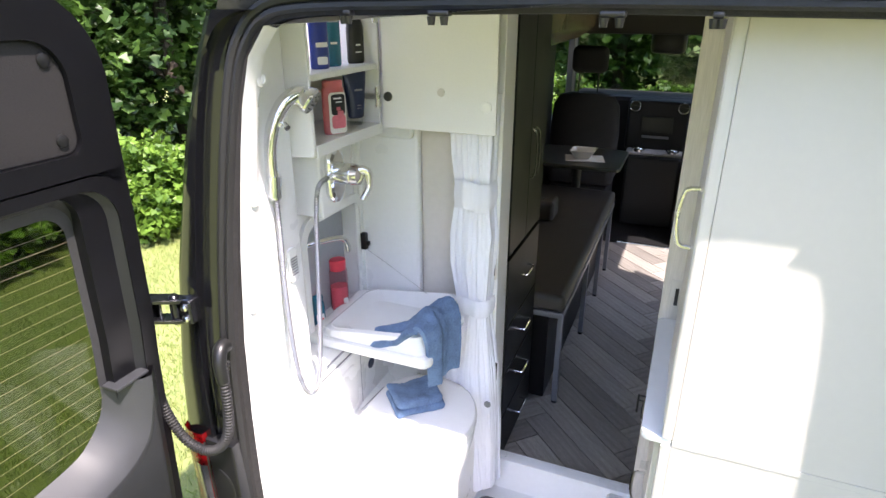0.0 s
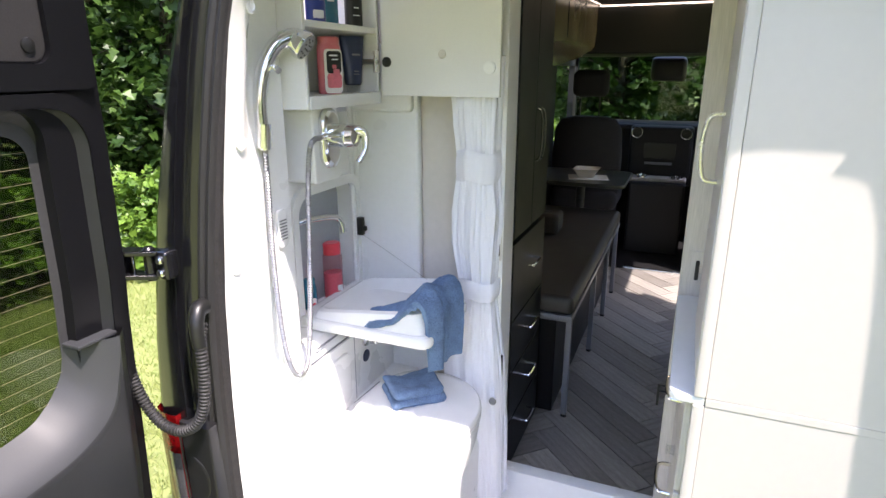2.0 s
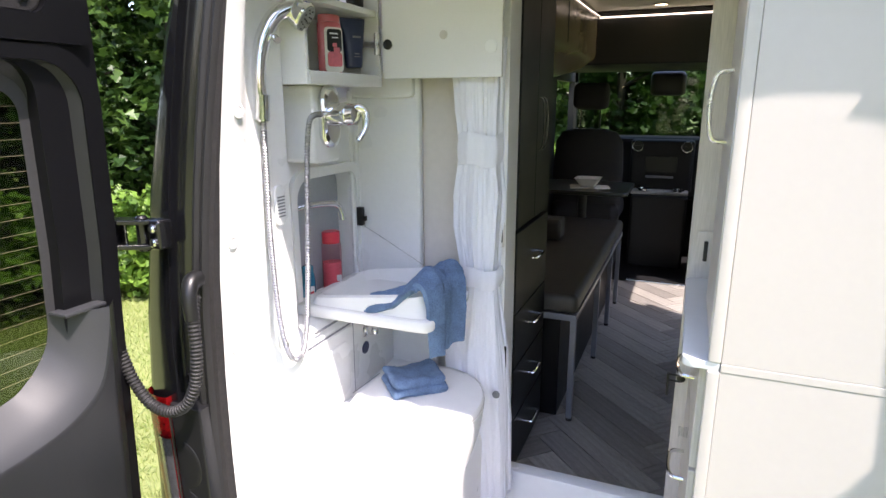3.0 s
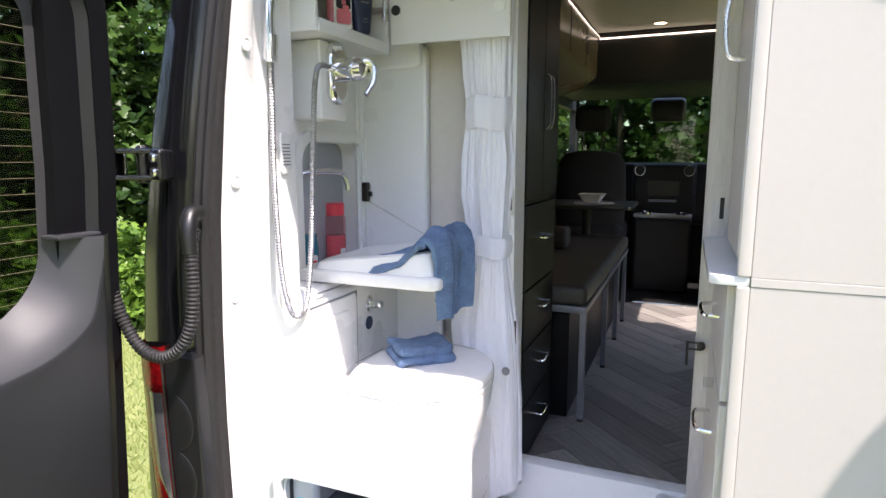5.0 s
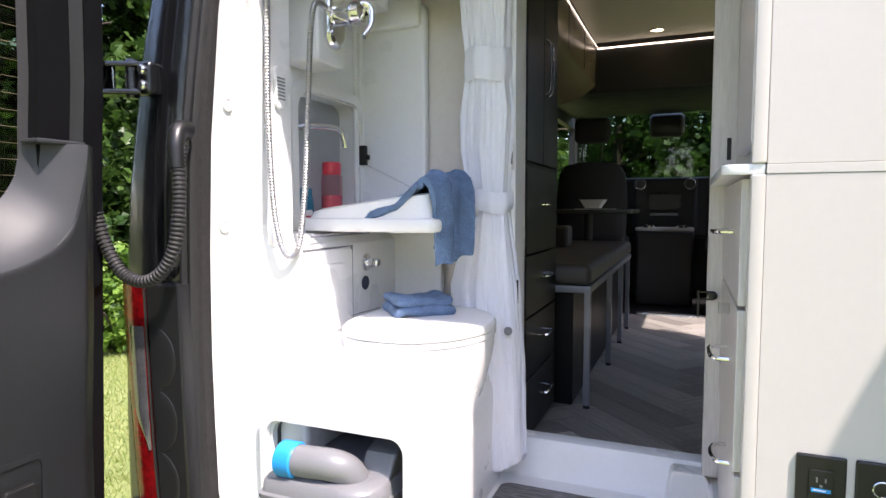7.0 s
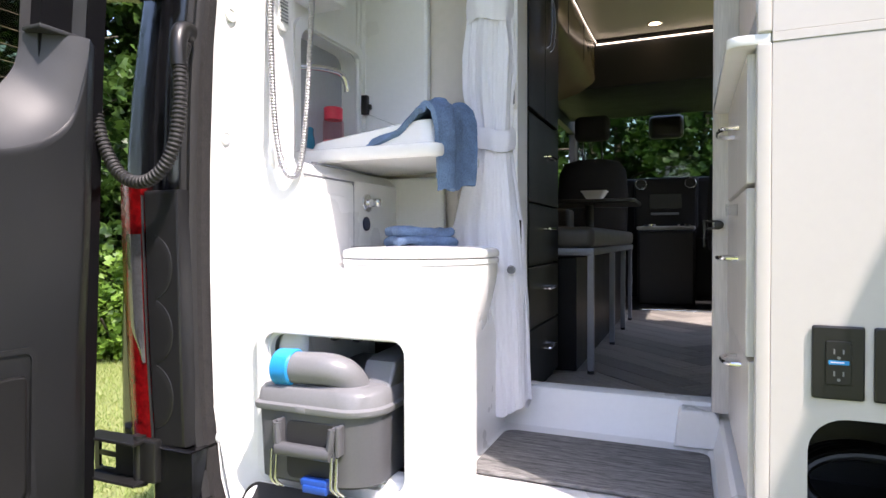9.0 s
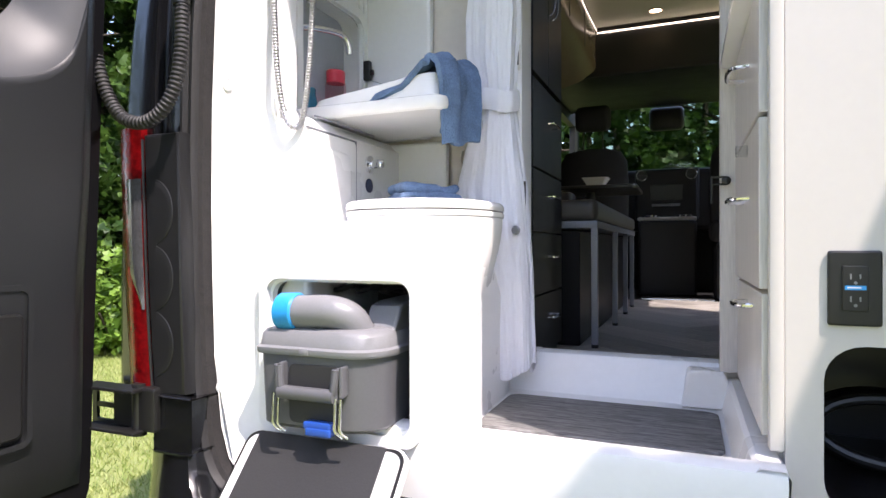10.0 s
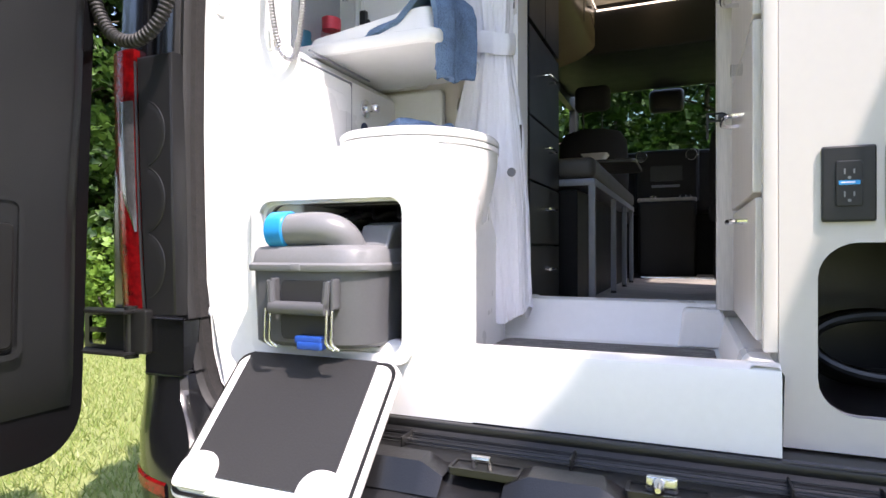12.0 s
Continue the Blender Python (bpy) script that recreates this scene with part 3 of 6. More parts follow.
part("frame", on_flap(plate(round_rect(-0.888, -0.532, 0.0, 0.292, 0.028), -0.012, 0.008, "z", edge=0.004)), M_WHITE, flap)
part("gasket", on_flap(plate(round_rect(-0.884, -0.536, 0.004, 0.288, 0.026), 0.006, 0.0105, "z", round_rect(-0.878, -0.542, 0.010, 0.282, 0.024))), M_BLACK, flap)
part("rim", on_flap(plate(round_rect(-0.877, -0.543, 0.011, 0.281, 0.024), 0.008, 0.015, "z", edge=0.003)), M_WHITE, flap)
part("insert", on_flap(plate(round_rect(-0.855, -0.575, 0.006, 0.252, 0.004), 0.014, 0.018, "z")), M_SLATE, flap, "dark grey insulating insert")
for x in (-0.835, -0.59):
    bm = plate(round_rect(x - 0.04, x + 0.04, 0.212, 0.279, (0.035, 0.035, 0.012, 0.012)), 0.014, 0.024, "z", edge=0.003)
    part("lock_cover", on_flap(bm), M_WHITE, flap)

# ---- bumper and step ----
bumper_rows = []
for k in range(41):
    x = XC - 0.895 + 1.79 * k / 40
    e = abs(x - XC)
    c = max(0, (e - 0.6) / 0.365)
    dy = 0.33 * c ** 2
    lift = 0.02 * (0.5 + 0.5 * math.cos((x + 0.36) * 2 * math.pi / 0.28)) if e < 0.6 else 0.0
    bumper_rows.append([(x, y + dy, z) for y, z in ((1.075, 0.60), (1.07, 0.592), (1.05, 0.585), (1.035, 0.565), (1.0, 0.56 - lift * 0.3), (0.955, 0.548 - lift), (0.935, 0.54 - lift), (0.905, 0.505), (0.87, 0.475), (0.81, 0.455), (0.78, 0.43), (0.77, 0.38), (0.80, 0.30))])
bumper = part("bumper", grid(bumper_rows), M_BUMPER, van, "black grained plastic rear bumper with a step")
part("sill_strip", box(-0.66, 0.55, 1.052, 1.068, 0.584, 0.60, 0.003), M_BLACK, van, "black rubber strip under the pan")
for x, y in ((-0.36, 0.975), (-0.09, 0.985)):
    well = plate(round_rect(x - 0.055, x + 0.06, y - 0.024, y + 0.02, 0.006), 0.554, 0.5635, "z", round_rect(x - 0.05, x + 0.055, y - 0.019, y + 0.015, 0.004))
    part("striker_well", well, M_BLACK, bumper)
    part("well_floor", box(x - 0.05, x + 0.055, y - 0.019, y + 0.015, 0.55, 0.5605), M_BLACK, bumper)
loop = tube([(-0.376, 0.972, 0.562), (-0.376, 0.968, 0.578), (-0.350, 0.968, 0.578), (-0.350, 0.972, 0.562)], 0.0055, 8)
part("striker", loop, M_STEEL, bumper, "zinc-plated door striker loop")
bm = box(-0.118, -0.074, 0.978, 0.99, 0.56, 0.583, 0.004)
lathe([(0.009, 0), (0.009, 0.012), (0.006, 0.02), (0.004, 0.026)], (-0.10, 0.978, 0.573), 12, bm=bm, m=pose(0, 0, 0, 90))
part("striker", bm, M_STEEL, bumper, "zinc-plated door striker stud")
for x0, x1 in ((-0.70, -0.45), (-0.29, -0.17), (0.0, 0.16), (0.24, 0.5)):
    bm = grid([[(x, y, z) for y, z in ((1.0, 0.556), (0.985, 0.556 + h), (0.945, 0.553 + h), (0.92, 0.525))] for x, h in ((x0 - 0.03, -0.004), (x0, 0.012), (x0 + 0.01, 0.016), (x1 - 0.01, 0.016), (x1, 0.012), (x1 + 0.03, -0.004))])
    part("step_pad", bm, M_BUMPER, bumper)
for y, z in ((1.012, 0.571), (1.022, 0.5735), (1.032, 0.576), (1.042, 0.580)):
    part("step_rib", tube([(-0.72, y, z), (0.34, y, z)], 0.0013, 6), M_BUMPER, bumper)
for x in (-0.52, -0.23, 0.07, 0.18):
    part("step_joint", box(x - 0.0015, x + 0.0015, 1.0, 1.05, 0.566, 0.5835), M_BLACK, bumper)
part("rear_sill", box(-0.97, 0.6, 1.075, 1.6, 0.55, 0.596), M_BLACK, van, "black painted sill under the floor")
# painted corner that rises to the lamp
def corner_pt(s, z, t, proud=0.0):
    """A point on the rear corner: t runs from the opening (0) round to the flank (1)."""
    i = np.interp(z, [0.30, 0.46, 0.50, 0.55, 0.58, 0.62, 0.667], [0.62, 0.66, 0.675, 0.70, 0.725, 0.762, 0.780])
    w = np.interp(z, [0.30, 0.40, 0.46, 0.55, 0.667], [0.87, 0.885, 0.905, 0.948, 0.979])
    f = np.interp(z, [0.30, 0.40, 0.46, 0.50, 0.55, 0.58, 0.62, 0.667], [0.86, 0.862, 0.868, 0.88, 0.902, 0.918, 0.938, 0.952])
    return (XC + s * (i + (w - i) * math.sin(t * math.pi / 2) + proud * t), f + 0.15 * (1 - math.cos(t * math.pi / 2)) ** 1.15 - proud, z)


for s in (-1, 1):
    rows = []
    for z in (0.30, 0.36, 0.40, 0.43, 0.46, 0.48, 0.50, 0.52, 0.54, 0.56, 0.58, 0.60, 0.62, 0.64, 0.655, 0.664):
        p0 = corner_pt(s, z, 0)
        rows.append([(p0[0] + s * 0.004, p0[1] + 0.12, z), (p0[0], p0[1] + 0.012, z)] + [corner_pt(s, z, 0.03 + 0.97 * k / 16) for k in range(17)] + [(corner_pt(s, z, 1)[0], 1.3, z)])
    top = [(x - s * 0.003, y + 0.004, 0.668) for x, y, z in rows[-1]]
    rows += [top, [(x - s * 0.01, max(y, 1.0), 0.669) for x, y, z in top]]
    corner = part("rear_corner", grid(rows), M_BLACKPAINT, van, "glossy dark painted rear corner")
    bm = box(XC + s * 0.783, XC + s * 0.872, 0.951, 1.02, 0.664, 0.772, 0.006, 3)
    part("corner_upright", bm, M_BLACKPAINT, corner)
    bm = grid([[corner_pt(s, z, t, 0.004 if 0.463 < z < 0.482 else 0.0005) for z in (0.460, 0.464, 0.481, 0.485)] for t in np.linspace(0.2, 0.72, 12)])
    part("reflector", bm, M_REDLENS, corner, "red strip reflector")

# tail lamps
for s in (-1, 1):
    def inner(z):
        return np.interp(z, [0.765, 0.936, 1.09, 1.29], [0.881, 0.894, 0.901, 0.907])

    lamp = part("tail_lamp", plate([(XC + s * q, z) for q, z in ((0.798, 0.778), (0.881, 0.768), (0.893, 0.936), (0.900, 1.09), (0.906, 1.30), (0.811, 1.30), (0.805, 1.0))], 1.0, 0.953, "y", edge=0.006), M_LAMPBODY, van, "tail lamp with dark scalloped inner housing")
    rows = []
    for k in range(15):
        z = 0.766 + 0.55 * k / 14
        q, w = inner(z), np.interp(z, [0.766, 1.1, 1.33], [0.988, 1.006, 1.0])
        rows.append([(XC + s * u, y, z) for u, y in ((q, 0.975), (q + 0.002, 0.950), (q + 0.02, 0.947), (q + 0.05, 0.951), (q + 0.078, 0.965), (w - 0.006, 0.992), (w, 1.03), (w + 0.003, 1.12))])
    part("red_lens", grid(rows), M_REDLENS, lamp)
    rows = []
    for k in range(15):
        z = 0.945 + 0.265 * k / 14
        q = inner(z)
        wide = np.interp(z, [0.945, 1.01, 1.21], [0.010, 0.045, 0.048])
        rows.append([(XC + s * (q + 0.003 + wide * t), y - 0.003, z) for t, y in ((0, 0.951), (0.3, 0.947), (0.6, 0.949), (0.95, 0.954), (1.0, 0.957))])
    part("clear_lens", grid(rows), M_CLEARLENS, lamp)
    part("lens_edge", tube([(XC + s * (inner(z) - 0.001), 0.951, z) for z in np.linspace(0.775, 1.29, 9)], 0.0028, 8), M_LAMPBODY, lamp)
    for zc in (1.142, 1.008, 0.875):
        bm = grid([[(XC + s * (0.884 - r * 0.056 * math.cos(t)), 0.9525 - h, zc + r * 0.064 * math.sin(t)) for t in np.linspace(-1.35, 1.35, 15)] for r, h in ((0.0, 0.001), (0.8, 0.0014), (0.93, 0.0012), (1.0, 0.0))])
        part("scallop", bm, M_LAMPBODY, lamp)
        part("scallop_edge", tube([(XC + s * (0.884 - 0.057 * math.cos(t)), 0.9525, zc + 0.066 * math.sin(t)) for t in np.linspace(-1.35, 1.35, 15)], 0.0012, 6), M_LAMPBODY, lamp)

# ---- left rear door, swung open ----
OPEN = 90.0
HINGE = Vector((-1.205, 0.915, 0))


def rear_door(s, name_label):
    """A rear door built closed in its own plane (u from hinge to free edge, w towards the inside), then swung."""
    door = part("rear_door", bmesh.new(), M_DOORPAINT, van, name_label)
    # the unseen right door's swing and lean are chosen by where its shade falls
    a = radians(OPEN if s < 0 else 123.0)
    ux, uy = math.cos(a), -math.sin(a)

    def put(u, w, z):
        lean = np.interp(z, [0.6, 1.0, 1.6, 2.09, 2.45], [0.0, 0.012, 0.06, 0.12, 0.17]) * (1 if s < 0 else 0.1)
        u = u + (1 - u / 0.79) * np.interp(z, [1.2, 1.7, 2.1, 2.45], [0.0, 0.01, 0.04, 0.08])
        x, y = HINGE.x + ux * u - uy * w + lean, HINGE.y + uy * u + ux * w
        if s > 0:
            x = 2 * XC - x
        return Vector((x, y, z))

    def warp(bm):
        zs = [v.co.z for v in bm.verts]
        if max(zs) - min(zs) > 0.3:
            for cut in (1.5, 1.6, 1.7, 1.85, 2.0):
                bmesh.ops.bisect_plane(bm, geom=bm.verts[:] + bm.edges[:] + bm.faces[:], plane_co=(0, 0, cut), plane_no=(0, 0, 1))
        for v in bm.verts:
            v.co = put(v.co.x, v.co.y, v.co.z)
        return bm

    W, Z0, Z1 = 0.79, 0.50, 2.43
    loop = round_rect(0.0, W, Z0, Z1, (0.10, 0.05, 0.06, 0.16), 8)
    win = round_rect(0.13, W - 0.08, 1.31, 2.06, (0.13, 0.1, 0.05, 0.06), 8)
    me = mesh_of("rear_door", warp(plate(loop, -0.045, 0.0, "y", win)), M_DOORPAINT)
    door.data = me
    # raised frame of the inner side round the window and the upper panel
    up = round_rect(0.10, W - 0.07, 2.135, 2.345, (0.03, 0.03, 0.05, 0.07), 8)
    bm = plate(round_rect(0.02, W - 0.02, 2.09, 2.415, (0.02, 0.02, 0.05, 0.13), 8), 0.0, 0.018, "y", up)
    part("upper_frame", warp(bm), M_DOORPAINT, door)
    part("upper_panel", warp(plate(up, 0.001, 0.008, "y", edge=0.004)), M_FELT, door, "dark felt panel held by push rivets")
    for u, z in ((0.135, 2.31), (0.135, 2.165), (W - 0.11, 2.31), (W - 0.11, 2.165)):
        bm = lathe([(0.013, 0), (0.012, 0.004), (0.006, 0.006)], (0, 0, 0), 14)
        bm.transform(Matrix.Translation((u, 0.008, z)) @ pose(0, 0, 0, -90))
        part("rivet", warp(bm), M_BLACK, door)
    bm = plate(round_rect(0.012, W - 0.02, 1.298, 2.085, (0.02, 0.02, 0.06, 0.09), 8), 0.0, 0.016, "y", round_rect(0.05, W - 0.05, 1.312, 2.06, (0.11, 0.1, 0.06, 0.08), 8))
    part("window_surround", warp(bm), M_DOORPAINT, door)
    bm = grid([[(u, w, z) for u, z in lp] for lp, w in ((round_rect(0.05, W - 0.05, 1.312, 2.06, (0.11, 0.1, 0.06, 0.08), 8), 0.012), (round_rect(0.085, W - 0.06, 1.312, 2.06, (0.11, 0.1, 0.06, 0.08), 8), -0.01), (round_rect(0.10, W - 0.07, 1.312, 2.05, (0.12, 0.1, 0.05, 0.06), 8), -0.012), (round_rect(0.13, W - 0.08, 1.312, 2.04, (0.13, 0.1, 0.05, 0.06), 8), -0.025))], True)
    part("window_reveal", warp(bm), M_TRIM, door)
    part("window_pane", warp(plate(round_rect(0.11, W - 0.07, 1.305, 2.06, (0.13, 0.1, 0.05, 0.06), 8), -0.034, -0.03, "y")), M_TINT, door, "tinted rear window glass")
    part("pane_border", warp(plate(round_rect(0.128, W - 0.078, 1.33, 2.045, (0.13, 0.1, 0.05, 0.06), 8), -0.029, -0.027, "y", round_rect(0.148, W - 0.1, 1.35, 2.015, (0.12, 0.1, 0.05, 0.05), 8))), M_FRIT, door, "grey dotted ceramic border")
    for k in range(19):
        z = 1.46 + 0.029 * k
        u0 = 0.132 + max(0, 0.10 - (z - 1.42)) * 0.9
        part("heater_line", warp(tube([(u0 + (W - 0.1 - u0) * q / 6, -0.0275, z) for q in range(7)], 0.0005, 5)), M_HEATER, door)
    # lower trim with its swept upper edge
    outer = spline([(0.066, 0, 1.578), (0.08, 0, 1.50), (0.107, 0, 1.417), (0.173, 0, 1.366), (0.272, 0, 1.342), (0.45, 0, 1.33), (W - 0.05, 0, 1.325)], 6)
    inner = spline([(0.148, 0, 1.578), (0.15, 0, 1.54), (0.163, 0, 1.50), (0.2, 0, 1.455), (0.26, 0, 1.425), (0.45, 0, 1.405), (W - 0.09, 0, 1.40)], 6)

    def depth(u, w):
        return min(w, 0.014 + max(0, u - 0.03) * 0.9)

    sw = [(0.03, 1.578), (0.05, 1.578)] + [(p.x, p.z) for p in outer]
    rows = []
    for w, dz in ((0.05, 0.0), (0.053, -0.006), (0.054, -0.016)):
        rows.append([(u, depth(u, w), z + dz) for u, z in sw])
    for zz, w in ((1.2, 0.05), (1.0, 0.04), (0.8, 0.034), (0.66, 0.03), (0.6, 0.008)):
        rows.append([(u, depth(u, w), min(z - 0.02, zz)) for u, z in sw])
    part("lower_trim", warp(grid(rows)), M_TRIM, door, "charcoal plastic door lining")
    # scooped moulding between window and lining
    rows = []
    for t, w in ((0, -0.029), (0.1, -0.018), (0.3, 0.002), (0.55, 0.024), (0.8, 0.042), (1.0, 0.05)):
        rows.append([(p.x + (q.x - p.x) * t, depth(p.x + (q.x - p.x) * t, w), p.z + (q.z - p.z) * t) for p, q in zip(inner, outer)])
    part("window_ledge", warp(grid(rows)), M_LEDGE, door, "scooped charcoal ledge under the window")
    part("cap", warp(box(0.058, 0.15, -0.02, 0.03, 1.576, 1.584, 0.002)), M_LEDGE, door)
    # pull handle in the trim
    bm = plate(round_rect(0.145, 0.245, 0.715, 1.005, 0.02), 0.03, 0.043, "y", round_rect(0.155, 0.235, 0.725, 0.995, 0.015))
    part("handle_frame", warp(bm), M_TRIM, door)
    part("pull_handle", warp(plate(round_rect(0.165, 0.225, 0.735, 0.955, 0.01), 0.03, 0.048, "y", edge=0.004)), M_BLACK, door)
    return door, put


for s in (-1, 1):
    rear_door(s, "dark grey rear door swung open with tinted window")

# hinge strap, check arm and cable hose at the left pillar
strap = part("hinge_strap", plate(round_rect(-1.235, -1.09, 0.70, 0.785, 0.006), 0.944, 0.951, "y", round_rect(-1.222, -1.172, 0.712, 0.772, 0.006)), M_BLACK, van, "black steel door hinge strap")
for z0, z1 in ((0.698, 0.704), (0.781, 0.788)):
    part("flange", box(-1.235, -1.08, 0.91, 0.955, z0, z1, 0.002), M_BLACK, strap)
part("web", box(-1.222, -1.172, 0.945, 0.95, 0.737, 0.747), M_BLACK, strap)
part("barrel", lathe([(0.014, 0.69), (0.014, 0.795)], (-1.10, 0.945, 0), 14), M_BLACK, strap)
part("mount", box(-1.10, -1.05, 0.935, 0.958, 0.70, 0.79, 0.006), M_BLACK, strap)
check = part("door_check", box(-1.066, -1.03, 0.925, 0.965, 1.682, 1.748, 0.008, 3), M_BLACKPAINT, van, "glossy black upper door hinge")
for z0, z1 in ((1.738, 1.748), (1.684, 1.694)):
    part("arm", plate([(-1.165, 0.885), (-1.158, 0.875), (-1.06, 0.918), (-1.05, 0.935), (-1.06, 0.952), (-1.10, 0.945), (-1.165, 0.915)], z0, z1, "z", edge=0.003), M_BLACKPAINT, check)
part("web", box(-1.15, -1.105, 0.905, 0.912, 1.692, 1.740, 0.002), M_CHROME, check, "bright steel hinge web")
part("pin", lathe([(0.011, 1.678), (0.013, 1.682), (0.013, 1.75), (0.009, 1.755)], (-1.082, 0.93, 0), 16), M_BLACKPAINT, check)
for z in (1.70, 1.73):
    part("bolt", lathe([(0.010, 0), (0.010, 0.006), (0.006, 0.009)], (-1.045, 0.925, z), 12, m=pose(0, 0, 0, 90)), M_CHROME, check)
HOSE = spline([(-0.975, 0.95, 1.585), (-0.968, 0.932, 1.54), (-0.963, 0.925, 1.46), (-0.972, 0.92, 1.385), (-1.0, 0.915, 1.335), (-1.045, 0.91, 1.312), (-1.095, 0.905, 1.325), (-1.13, 0.90, 1.37), (-1.15, 0.895, 1.43), (-1.156, 0.893, 1.48)], 8)
part("cable_hose", tube(resample(HOSE, 0.0022), 0.0115, 12, None, 0.0022, 2), M_RUBBER, van, "ribbed black cable hose")
part("hose_boot", tube(spline([(-0.985, 0.972, 1.615), (-0.982, 0.950, 1.612), (-0.975, 0.934, 1.585), (-0.969, 0.930, 1.535)], 5), lambda t: 0.02 - 0.005 * t, 14), M_BLACK, van)

# ---- bathroom fittings ----
sink = thing("fold_down_sink", (-0.79, 1.52, 1.395), "white fold-down wash basin lowered from the wall", "sink")
SL = round_rect(-1.03, -0.598, 1.345, 1.705, (0.01, 0.03, 0.03, 0.01))
part("base_tray", plate(SL, 1.397, 1.432, "z", edge=0.01), M_PORCELAIN, sink)
A, B, C, D = (round_rect(-0.985 + e, -0.615 - e, 1.36 + e, 1.69 - e, 0.04, 6) for e in (0.0, 0.008, 0.02, 0.06))
bm = grid([[(x, y, z + (0.047 * (x + 0.985) / 0.37 if z > 1.442 else 0)) for x, y in lp] for lp, z in ((A, 1.43), (B, 1.446), (C, 1.451), (D, 1.438))], True)
bm.faces.new([v for v in bm.verts][-len(D):])
part("basin", bm, M_PORCELAIN, sink)
bm = grid([[(x, y, z) for y, z in round_rect(1.295, 1.592, 1.428, 1.786, (0.012, 0.012, 0.04, 0.055))] for x in (-0.951, -1.004)], True)
solo("niche", bm, M_WHITE, "white recess in the wall behind the sink", "niche", kind="structure")
solo("niche_mirror", plate(round_rect(1.29, 1.597, 1.42, 1.79, 0.02), -1.008, -1.002, "x"), M_NICHE, "pale grey panel at the back of the niche", "panel")

# wall cabinet with its door folded open
cabinet = thing("wall_cabinet", (-0.92, 1.44, 2.03), "white open wall cabinet holding toiletries", "cabinet")
part("side", box(-1.08, -0.875, 1.262, 1.275, 2.03, 2.43, 0.002), M_CABINET, cabinet)
part("bottom", box(-1.08, -0.872, 1.275, 1.62, 2.03, 2.062, 0.002), M_CABINET, cabinet)
part("shelf", box(-1.08, -0.876, 1.276, 1.618, 2.222, 2.238, 0.002), M_CABINET, cabinet)
part("side", box(-1.08, -0.872, 1.62, 1.634, 2.03, 2.43, 0.002), M_CABINET, cabinet)
part("back", box(-1.085, -1.07, 1.275, 1.62, 2.06, 2.43), M_CABINET, cabinet)
cdoor = part("door", box(-0.852, -0.498, 1.606, 1.620, 2.052, 2.43, 0.0015), M_CABINET, cabinet)
for z in (2.145, 2.38):
    bm = box(-0.905, -0.855, 1.585, 1.60, z - 0.008, z + 0.008, 0.002)
    box(-0.865, -0.857, 1.578, 1.605, z - 0.03, z + 0.03, 0.002, bm=bm)
    part("hinge", bm, M_STEEL, cdoor, "steel cup hinge")
    bm = bmesh.new()
    lathe([(0.014, 0), (0.014, 0.004), (0.008, 0.006)], (-0.835, 1.606, z), 16, bm=bm, m=pose(0, 0, 0, 90))
    part("hinge_cup", bm, M_BLACK, cdoor)
bm = lathe([(0.017, 0), (0.017, 0.003), (0.012, 0.004)], (-0.528, 1.606, 2.13), 20, m=pose(0, 0, 0, 90))
part("catch", bm, M_WHITE, cdoor)

# mixer valve, shower hose and hand shower
mixer = thing("shower_mixer", (-0.93, 1.40, 1.87), "chrome shower mixer with curved lever", "mixer tap")
part("mount", plate(round_rect(1.345, 1.47, 1.83, 2.03, 0.012), -1.03, -0.92, "x", edge=0.006), M_WHITE, mixer)
part("back_plate", plate(round_rect(1.362, 1.442, 1.868, 2.03, 0.039), -0.921, -0.895, "x", edge=0.011), M_CHROME, mixer)
bm = lathe([(0.028, 0), (0.031, 0.005), (0.031, 0.05), (0.027, 0.053), (0.031, 0.056), (0.028, 0.075), (0.014, 0.083)], (-0.90, 1.402, 1.957), 24, m=pose(0, 0, 0, 0, 90))
part("body", bm, M_CHROME, mixer)
part("lever", tube(spline([(-0.835, 1.402, 1.962), (-0.82, 1.408, 1.972), (-0.806, 1.414, 1.958), (-0.804, 1.408, 1.922), (-0.816, 1.39, 1.89)], 7), lambda t: 0.0205 - 0.0095 * t, 14, None, 0.0, 3, 0.7), M_CHROME, mixer)
part("outlet", tube([(-0.905, 1.385, 1.957), (-0.893, 1.335, 1.957)], 0.0095, 12), M_CHROME, mixer)
shower = thing("hand_shower", (-0.94, 1.17, 2.0), "chrome hand shower in its bracket with steel hose", "shower head")
bm = box(-0.965, -0.93, 1.15, 1.182, 1.955, 2.0, 0.008)
tube([(-0.938, 1.166, 1.95), (-0.934, 1.166, 2.005)], 0.019, 14, bm)
part("bracket", bm, M_CHROME, shower)
HANDLE = spline([(-0.934, 1.166, 1.945), (-0.936, 1.163, 2.03), (-0.934, 1.168, 2.085), (-0.926, 1.182, 2.135), (-0.912, 1.205, 2.175), (-0.893, 1.232, 2.195), (-0.878, 1.25, 2.196)], 6)
part("handle", tube(HANDLE, lambda t: 0.0145 + 0.0075 * t, 16), M_CHROME, shower)
HM = pose(0, 0, 0, 0, 125, 12)
part("head", lathe([(0.010, -0.034), (0.027, -0.02), (0.034, -0.002), (0.035, 0.008), (0.032, 0.013)], (-0.872, 1.250, 2.182), 26, m=HM), M_CHROME, shower)
part("spray_face", lathe([(0.031, 0.012), (0.031, 0.016), (0.01, 0.0165)], (-0.872, 1.250, 2.182), 22, m=HM), M_TANKLID, shower)
